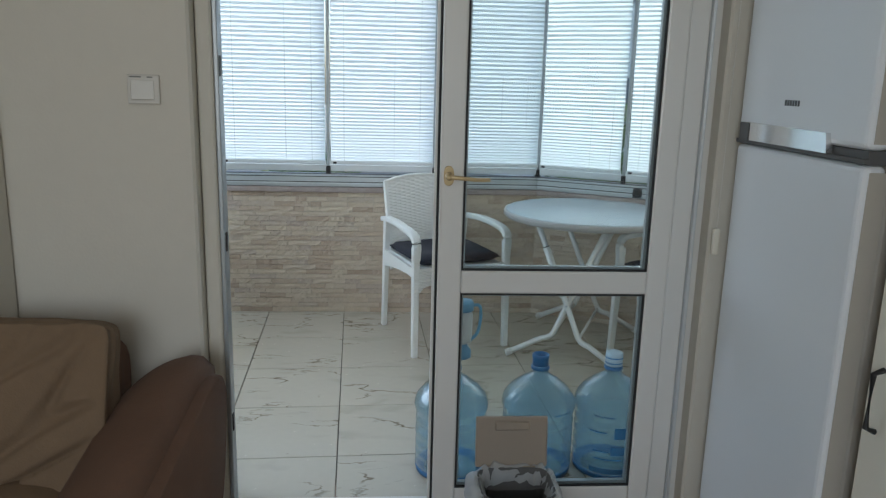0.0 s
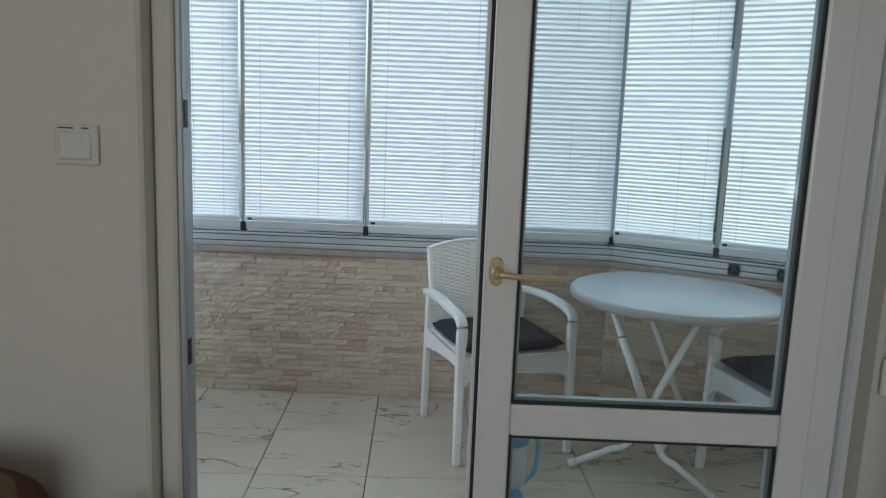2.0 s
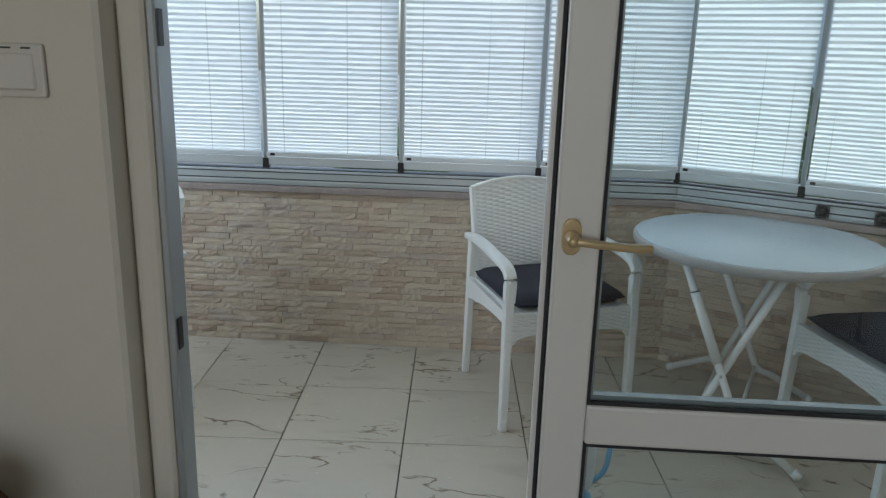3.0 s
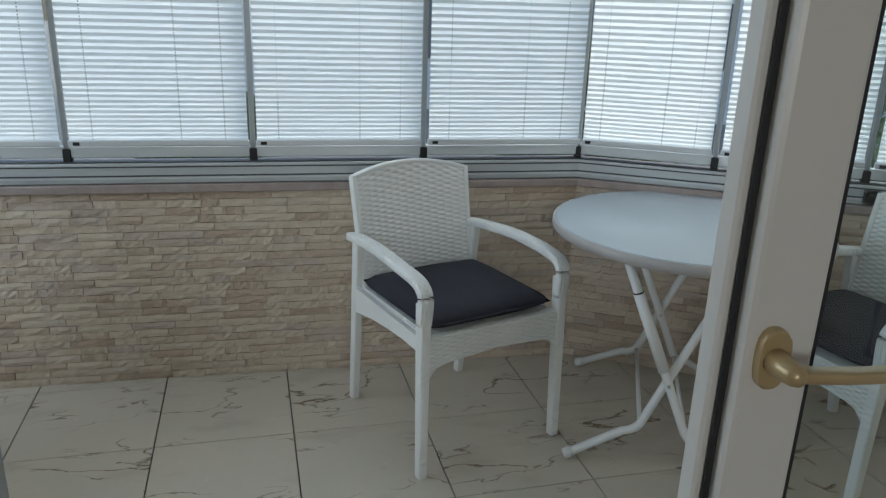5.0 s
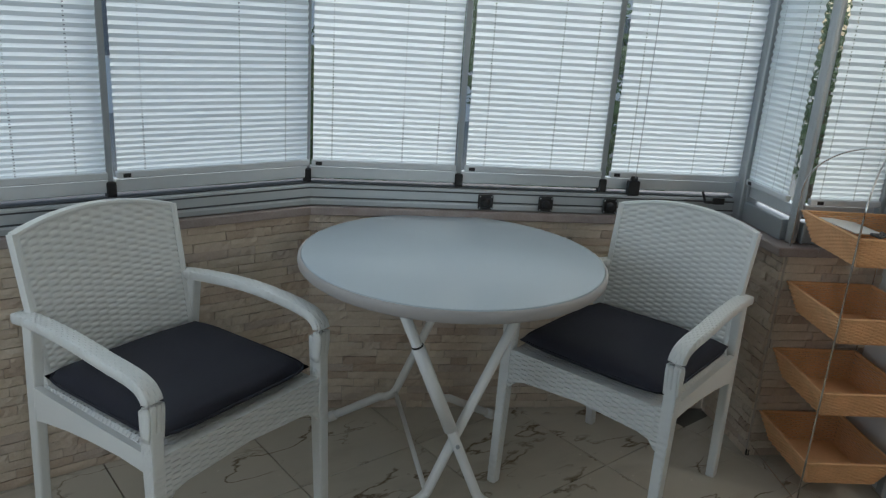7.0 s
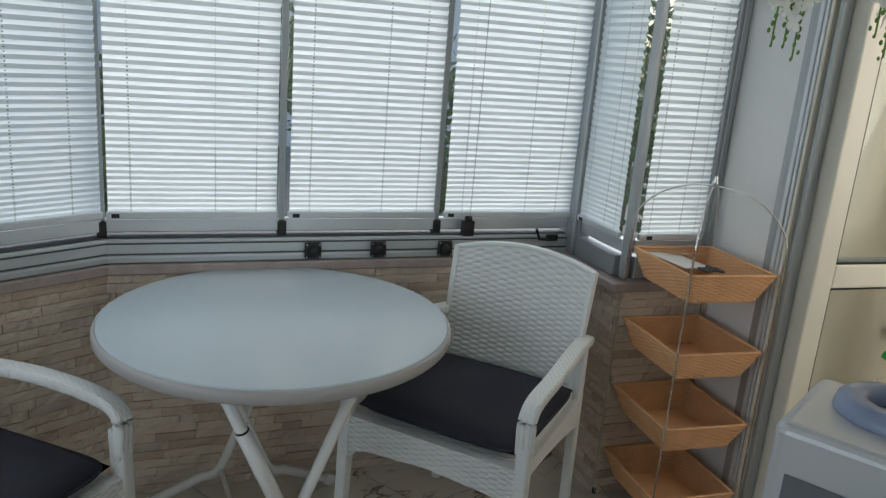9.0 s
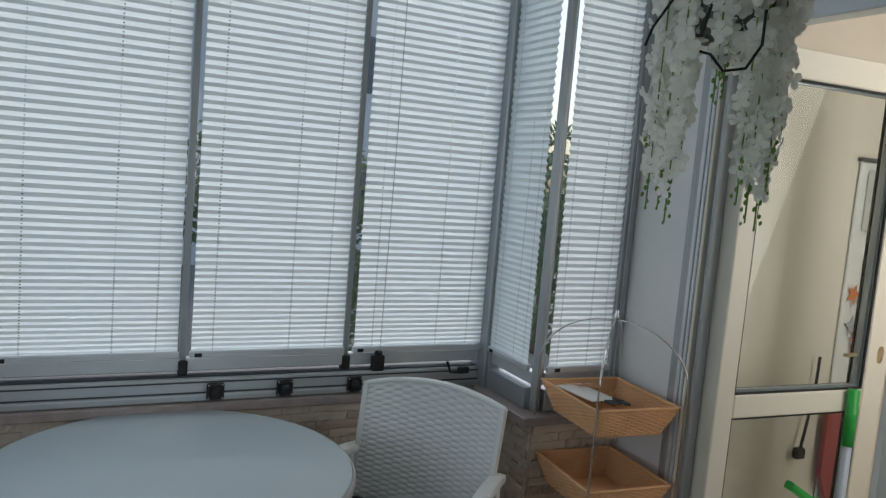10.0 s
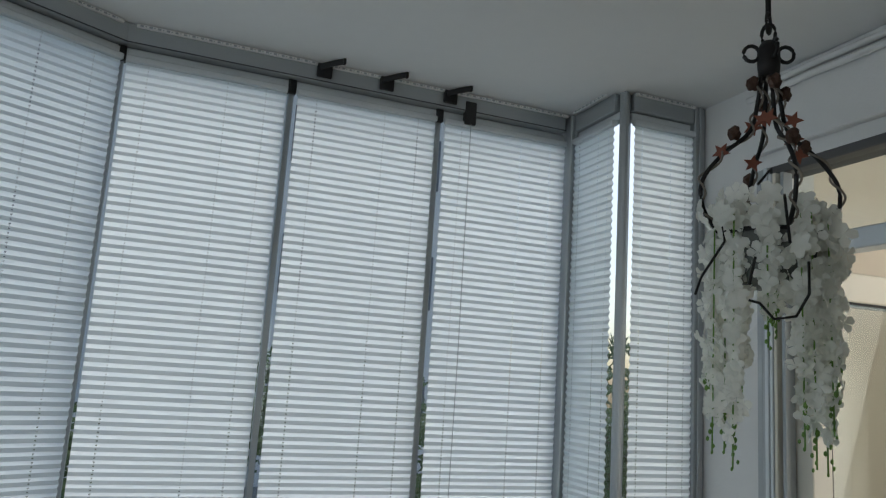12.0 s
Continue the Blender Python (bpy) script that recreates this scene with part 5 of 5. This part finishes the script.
part("plug", box((-0.03, -0.02, 0.575), (0.02, 0.012, 0.62), 0.008), BLACK, plug)


# ---- hanging basket of white flowers ----
PETAL = sheer("white_silk_petal", (0.97, 0.97, 0.92), 0.5)
LEAFG = mat("green_buds", (0.16, 0.30, 0.06), 0.6, vary=0.25)
IRON = mat("dark_wrought_iron", (0.018, 0.017, 0.017), 0.55, metal=0.3, vary=0.2, bump=0.3)
CONE = mat("brown_pine_cone", (0.07, 0.035, 0.022), 0.8, vary=0.4, scale=30, bump=0.6)
STARW = mat("rust_wooden_star", (0.22, 0.07, 0.04), 0.7, vary=0.3, scale=25)
TWINE = mat("grey_brown_twine", (0.22, 0.19, 0.16), 0.85, vary=0.3, scale=60)
POT = mat("grey_pot", (0.17, 0.18, 0.17), 0.7, vary=0.2)
HANG = Vector((0.828, 2.722, -0.036))
hang = thing("hanging_flower_basket", "hanging iron basket with white silk wisteria and pine cones", "plant", m=pose(*HANG))
hubz, ringz, RR = 2.268, 2.02, 0.115
TOP = CEIL - HANG.z
rod = [(0, 0, hubz + 0.085), (0, 0, TOP - 0.03)]
part("hanger", sweep(rod, 0.005, 8), IRON, hang, smooth=True)
part("ceiling_hook", lathe([(0, TOP - 0.035), (0.012, TOP - 0.03), (0.02, TOP - 0.001), (0, TOP - 0.001)], 14), IRON, hang)
for k, z in enumerate((hubz + 0.072, hubz + 0.05)):
    pts = [(0.012 * math.cos(t) * (k == 0), 0.012 * math.cos(t) * (k == 1), z + 0.02 * math.sin(t)) for t in [2 * math.pi * i / 14 for i in range(14)]]
    part("chain_link", sweep(pts, 0.0032, 6, closed=True), IRON, hang)
part("hub", lathe([(0, hubz - 0.03), (0.018, hubz - 0.03), (0.02, hubz - 0.01), (0.02, hubz + 0.02), (0.012, hubz + 0.035), (0, hubz + 0.036)], 12), IRON, hang, smooth=True)
rngf = random.Random(11)
for k in range(4):
    a = radians(35 + 90 * k)
    c, s = math.cos(a), math.sin(a)
    scroll = [(c * (0.016 + 0.014 * (1 - math.cos(t))), s * (0.016 + 0.014 * (1 - math.cos(t))), hubz + 0.012 + 0.015 * math.sin(t)) for t in [i * 0.5 for i in range(13)]]
    part("scroll", sweep(scroll, 0.0035, 6), IRON, hang)
    rodp = curve([(c * 0.012, s * 0.012, hubz - 0.02), (c * 0.02, s * 0.02, hubz - 0.08), (c * 0.034, s * 0.034, hubz - 0.135), (c * 0.082, s * 0.082, hubz - 0.180), (c * RR, s * RR, hubz - 0.228), (c * RR * 0.98, s * RR * 0.98, ringz - 0.03), (c * 0.086, s * 0.086, 1.946)], 6)
    part("rod", sweep(rodp, 0.0038, 7), IRON, hang, smooth=True)
    tw = [Vector(p) + Vector((math.cos(i * 0.9), math.sin(i * 0.9), 0)) * 0.008 for i, p in enumerate(rodp)]
    part("twine", sweep(curve(tw, 2), 0.0022, 5), TWINE, hang, "thin twisted twine")
    for j, f in enumerate((3, 14) if k % 2 else (5, 20)):
        p = Vector(rodp[f]) + Vector((c, s, 0)) * 0.012 + Vector((0, 0, rngf.uniform(-0.02, 0.02)))
        bm = bmesh.new()
        bmesh.ops.create_icosphere(bm, subdivisions=2, radius=0.0105, matrix=Matrix.Translation(p))
        for i, v in enumerate(bm.verts):
            d = v.co - p
            v.co = p + d * (0.86 + 0.34 * (i % 2)) + Vector((0, 0, d.z * 0.25))
        part("pine_cone", bm, CONE, hang)
    for f in (9, 16):
        p = Vector(rodp[f])
        st = part("wooden_star", star(0.017, 0.003), STARW, hang)
        st.matrix_basis = Matrix.Translation(p + Vector((-0.012, rngf.uniform(-0.02, 0.02), -0.01))) @ pose(0, 0, 0, 90, rngf.uniform(0, 50), -70 + rngf.uniform(-25, 25))
ringp = [(0.085 * math.cos(t), 0.085 * math.sin(t), 1.945) for t in [2 * math.pi * i / 32 for i in range(32)]]
part("ring", sweep(ringp, 0.004, 6, closed=True), IRON, hang)
part("pot", lathe([(0, 1.86), (0.06, 1.86), (0.072, 1.91), (0.080, 1.95), (0.072, 1.95), (0, 1.94)], 24), POT, hang, "dark grey pot", True)


def blossom(bm, p, size, rng):
    """Five soft petals round a point, cupped outwards."""
    ax = Vector((rng.gauss(0, 1), rng.gauss(0, 1), rng.gauss(-0.1, 0.5))).normalized()
    out = Vector((p.x, p.y, 0))
    if out.length > 0.01:
        ax = (ax + out.normalized() * 1.2).normalized()
    side = ax.orthogonal().normalized()
    up = ax.cross(side)
    n = rng.choice((4, 4, 5))
    ph = rng.uniform(0, 6)
    for k in range(n):
        t = ph + 2 * math.pi * k / n
        d = side * math.cos(t) + up * math.sin(t)
        e = ax.cross(d)
        L = size * rng.uniform(0.75, 1.2)
        w = L * 0.42
        b0 = bm.verts.new(p)
        l1 = bm.verts.new(p + d * L * 0.5 + e * w + ax * L * 0.28)
        m1 = bm.verts.new(p + d * L * 0.55 + ax * L * 0.16)
        r1 = bm.verts.new(p + d * L * 0.5 - e * w + ax * L * 0.28)
        l2 = bm.verts.new(p + d * L * 0.92 + e * w * 0.62 + ax * L * 0.22)
        t2 = bm.verts.new(p + d * L + ax * L * 0.1)
        r2 = bm.verts.new(p + d * L * 0.92 - e * w * 0.62 + ax * L * 0.22)
        for f in ((b0, m1, l1), (b0, r1, m1), (l1, m1, t2, l2), (m1, r1, r2, t2)):
            bm.faces.new(f)


strands = [(225, 0.115, 1.64), (193, 0.11, 1.79), (160, 0.118, 1.60), (235, 0.12, 1.61), (260, 0.12, 1.66), (130, 0.12, 1.62), (105, 0.12, 1.68), (285, 0.118, 1.72), (200, 0.08, 1.83), (150, 0.085, 1.70), (250, 0.08, 1.68), (75, 0.12, 1.68), (45, 0.12, 1.72), (10, 0.11, 1.82), (335, 0.11, 1.8), (305, 0.12, 1.66), (115, 0.09, 1.62), (275, 0.1, 1.60)]
for ang, rad, zb in strands:
    a = radians(ang)
    bx, by = rad * 0.80 * math.cos(a), rad * 0.80 * math.sin(a)
    zb -= 0.03
    bm = bmesh.new()
    z = 2.004 + rngf.uniform(-0.03, 0.02) - (rad > 0.1) * 0.015
    while z > zb + 0.04:
        f = (z - zb) / (2.06 - zb)
        spread = 0.006 + 0.010 * min(1, f * 1.6)
        p = Vector((bx * (0.92 + 0.12 * (1 - f)) + rngf.gauss(0, spread * 0.7), by * (0.92 + 0.12 * (1 - f)) + rngf.gauss(0, spread * 0.7), z))
        blossom(bm, p, 0.0145 + 0.0065 * f, rngf)
        z -= rngf.uniform(0.0045, 0.0095)
    part("flower_strand", bm, PETAL, hang, "white silk wisteria strand", True)
    bm = sweep([(bx, by, 1.97), (bx * 1.03, by * 1.03, zb - 0.01)], 0.0014, 4)
    for k in range(7):
        q = Vector((bx * 1.03 + rngf.gauss(0, 0.004), by * 1.03 + rngf.gauss(0, 0.004), zb + 0.055 - k * 0.011))
        bmesh.ops.create_icosphere(bm, subdivisions=1, radius=0.0042 - 0.0003 * k, matrix=Matrix.Translation(q) @ Matrix.Diagonal((1, 1, 1.5, 1)))
    part("bud_tip", bm, LEAFG, hang, "small green buds")
for pts in ([(-0.115, 0.06, 2.0), (-0.12, 0.05, 1.96), (-0.135, 0.09, 1.90), (-0.14, 0.10, 1.87)], [(-0.135, 0.0, 1.86), (-0.14, -0.02, 1.855), (-0.14, -0.045, 1.83), (-0.13, -0.08, 1.835), (-0.12, -0.10, 1.87), (-0.12, -0.10, 1.92)], [(-0.13, -0.01, 1.93), (-0.135, 0.0, 1.885)], [(-0.12, -0.06, 2.03), (-0.125, -0.07, 1.95)], [(-0.08, 0.0, 2.06), (-0.07, -0.02, 2.085)]):
    part("twig", sweep([(x * 0.85, y * 0.85, z - 0.038) for x, y, z in pts], 0.0024, 6), IRON, hang, "dark bent twig")

# pipes along the top of the end wall
for o, z, nm in ((0.012, 2.628, "pipe"), (0.014, 2.598, "pipe")):
    pp = thing("wall_pipe", "white painted pipe along the wall top", "pipe", "wall pipes", "", END)
    pts = [(A_END - 0.03 - o, -0.62 - 0.12 * k, z + 0.006 * noise.noise((k * 0.9, z * 9, 0)) + (0.02 if (k < 1 and z > 2.6) else 0)) for k in range(12)]
    part(nm, sweep(curve(pts, 2), 0.011, 8), PLASTER_COOL, pp, smooth=True)

# ---- garden beyond the glass ----
HEDGE = mat("garden_leaves", (0.09, 0.14, 0.04), 0.65, vary=0.5, scale=3)
RENDERED = mat("pale_house_render", (0.82, 0.81, 0.78), 0.8, vary=0.08, scale=1.2)


def bush(name, centre, size, count, seed, label):
    rng = random.Random(seed)
    verts, faces = [], []
    for _ in range(count):
        d = Vector((rng.gauss(0, 1), rng.gauss(0, 1), rng.gauss(0, 1))).normalized() * rng.uniform(0.55, 1.0)
        p = Vector((centre[0] + d.x * size[0], centre[1] + d.y * size[1], centre[2] + d.z * size[2]))
        p += Vector((noise.noise(p * 1.3), noise.noise(p * 1.3 + Vector((5, 0, 0))), noise.noise(p * 1.3 + Vector((0, 5, 0))))) * 0.35
        u = Vector((rng.gauss(0, 1), rng.gauss(0, 1), rng.gauss(0, 1))).normalized()
        w = u.orthogonal().normalized()
        L = rng.uniform(0.05, 0.10)
        b = len(verts)
        verts += [p - u * L, p + w * L * 0.4, p + u * L, p - w * L * 0.4]
        faces.append((b, b + 1, b + 2, b + 3))
    me = bpy.data.meshes.new(name)
    me.from_pydata([tuple(v) for v in verts], [], faces)
    me.materials.append(HEDGE)
    tree = thing(name, label, "tree", "garden trees", "", None)
    ob = new("crown", me)
    ob.parent = tree
    part("trunk", sweep(curve([(centre[0], centre[1], -0.62), (centre[0] + 0.05, centre[1], 0.2), (centre[0], centre[1] + 0.05, centre[2])], 3), [0.09, 0.085, 0.08, 0.075, 0.065, 0.055, 0.045], 8), mat("bark", (0.16, 0.11, 0.07), 0.9, vary=0.3, bump=0.5), tree, smooth=True)


for i, (x, y, z, s) in enumerate(((4.6, 7.0, 0.7, 1.1), (6.4, 5.0, 0.9, 1.2), (2.2, 8.4, 0.4, 0.9), (5.6, 9.0, 1.2, 1.2), (-1.5, 9.5, 0.0, 0.7), (8.0, 6.6, 1.2, 1.3))):
    bush("garden_tree", (x, y, z), (s, s, s * 0.85), 2600, 40 + i, "leafy green garden tree outside the balcony")
house = thing("neighbour_house", "pale rendered house beyond the garden", "house", m=pose(7.0, 15.0, -0.6, 0, 0, -20))
part("wall", box((-9, 0, 0), (7, 6, 8.6)), RENDERED, house)
part("roof", prism([(-0.4, 8.602), (6.4, 8.602), (3, 10.2)], -9.3, 7.3), mat("clay_roof", (0.4, 0.16, 0.09), 0.8, vary=0.2), house, m=Matrix(((0, 0, 1, 0), (1, 0, 0, 0), (0, 1, 0, 0), (0, 0, 0, 1))))
for x in (-7.5, -5, -2.5, 0, 2.5, 5):
    for z in (1.0, 3.7, 6.4):
        w = part("window", box((x - 0.5, -0.02, z), (x + 0.5, -0.002, z + 1.2), 0.01), GREY_DARK, house, "dark window")


# ---- pieces: floor tiles and stone strips ----
def tile_mesh(w, d, h, name, material):
    bm = box((-w / 2, -d / 2, -h), (w / 2, d / 2, 0), 0.0015)
    me = bpy.data.meshes.new(name)
    bm.to_mesh(me)
    bm.free()
    me.materials.append(material)
    return me


TILE = 0.467
tiles = thing("floor_balcony", "pale marble-look floor tiles with dark brown veins", "floor", "", "structure", pose(-0.634, 4.056, 0, 0, 0, 2.6))
tm = tile_mesh(TILE - 0.004, TILE - 0.004, 0.012, "tile", MARBLE)
for i in range(-5, 8):
    for j in range(-4, 2):
        x, y = (i + 0.5) * TILE, (j + 0.5) * TILE
        wx, wy = -0.634 + x - 0.045 * y, 4.056 + y + 0.045 * x
        if wy > 4.82 or wy < 2.25 or wx < -2.85 or (wx > 1.9 and wy > 3.9):
            continue
        ob = new("tile", tm)
        ob.parent = tiles
        ob.matrix_basis = pose(x, y, 0, 0, 0, 180 * random.randint(0, 1))


def strip_mesh(length, height, seed):
    """A split stone strip: rough outer face, sawn back."""
    rng = random.Random(seed)
    bm = bmesh.new()
    nx = 6
    front, back = [], []
    proud = rng.uniform(0.0055, 0.0115)
    for i in range(nx + 1):
        x = (i / nx - 0.5) * length
        col = []
        for f in (0.0, 0.5, 1.0):
            e = 0.0 if f == 0.5 else -0.0014
            col.append(bm.verts.new((x, -(proud + e + rng.uniform(-0.0028, 0.0028)), f * height)))
        front.append(col)
        back.append((bm.verts.new((x, 0.004, 0)), bm.verts.new((x, 0.004, height))))
    for i in range(nx):
        for k in range(2):
            bm.faces.new((front[i][k], front[i + 1][k], front[i + 1][k + 1], front[i][k + 1]))
        bm.faces.new((front[i][2], front[i + 1][2], back[i + 1][1], back[i][1]))
        bm.faces.new((front[i + 1][0], front[i][0], back[i][0], back[i + 1][0]))
    for i in (0, nx):
        bm.faces.new((*front[i], back[i][1], back[i][0]))
    return bm


ROW = 0.0306
LENGTHS = (0.065, 0.095, 0.125, 0.16, 0.20)
strips = {}
for li, L in enumerate(LENGTHS):
    for v in range(4):
        bm = strip_mesh(L - 0.002, ROW - 0.002, li * 10 + v)
        bmesh.ops.recalc_face_normals(bm, faces=bm.faces[:])
        me = bpy.data.meshes.new("stone_strip")
        bm.to_mesh(me)
        bm.free()
        me.materials.append(STONE)
        strips[li, v] = me


def face_with_stone(parent, turn, x0, x1, y, near0=9, near1=-9, seed=1):
    """Courses of strips over a wall's face; those between near0 and near1 singly, the others joined."""
    rng = random.Random(seed)
    verts, faces, count = [], [], 0
    for r in range(25):
        x = x0 + rng.uniform(-0.09, 0.0)
        z = 0.001 + r * ROW
        while x < x1:
            li = rng.choice((0, 1, 1, 2, 2, 3, 3, 4))
            L = LENGTHS[li]
            v = rng.randrange(4)
            xa, xb = max(x, x0), min(x + L, x1)
            if xb - xa > 0.02:
                sc = (xb - xa) / L
                me = strips[li, v]
                place = turn @ Matrix.Translation(((xa + xb) / 2, y, z)) @ Matrix.Diagonal((sc, 1, 1, 1))
                if near0 < (xa + xb) / 2 < near1 and count < 300:
                    ob = new("stone_strip", me)
                    ob.parent = parent
                    ob.matrix_basis = place
                    count += 1
                else:
                    base = len(verts)
                    verts += [place @ w.co for w in me.vertices]
                    faces += [[base + i for i in p.vertices] for p in me.polygons]
            x += L
    me = bpy.data.meshes.new("stone_strips")
    me.from_pydata([tuple(v) for v in verts], [], faces)
    me.materials.append(STONE_FAR)
    ob = new("stone_strips", me)
    ob.parent = parent
    tagged(ob, "split beige stone strips", kind="stuff")


face_with_stone(front_wall, I4, -3.45, -0.009, -0.035, -1.75, -0.3, 1)
face_with_stone(bend_wall, I4, 0.009, 1.58, -0.035, 0.05, 1.5, 2)
face_with_stone(ret_wall, pose(1.60, 0, 0, 0, 0, -90), 0.05, 0.388, 0.0, -1, 2, 3)
face_with_stone(short_wall, pose(0, O_IN - 0.05, 0), 1.605, A_END - 0.002, 0.0, 1, 3, 4)
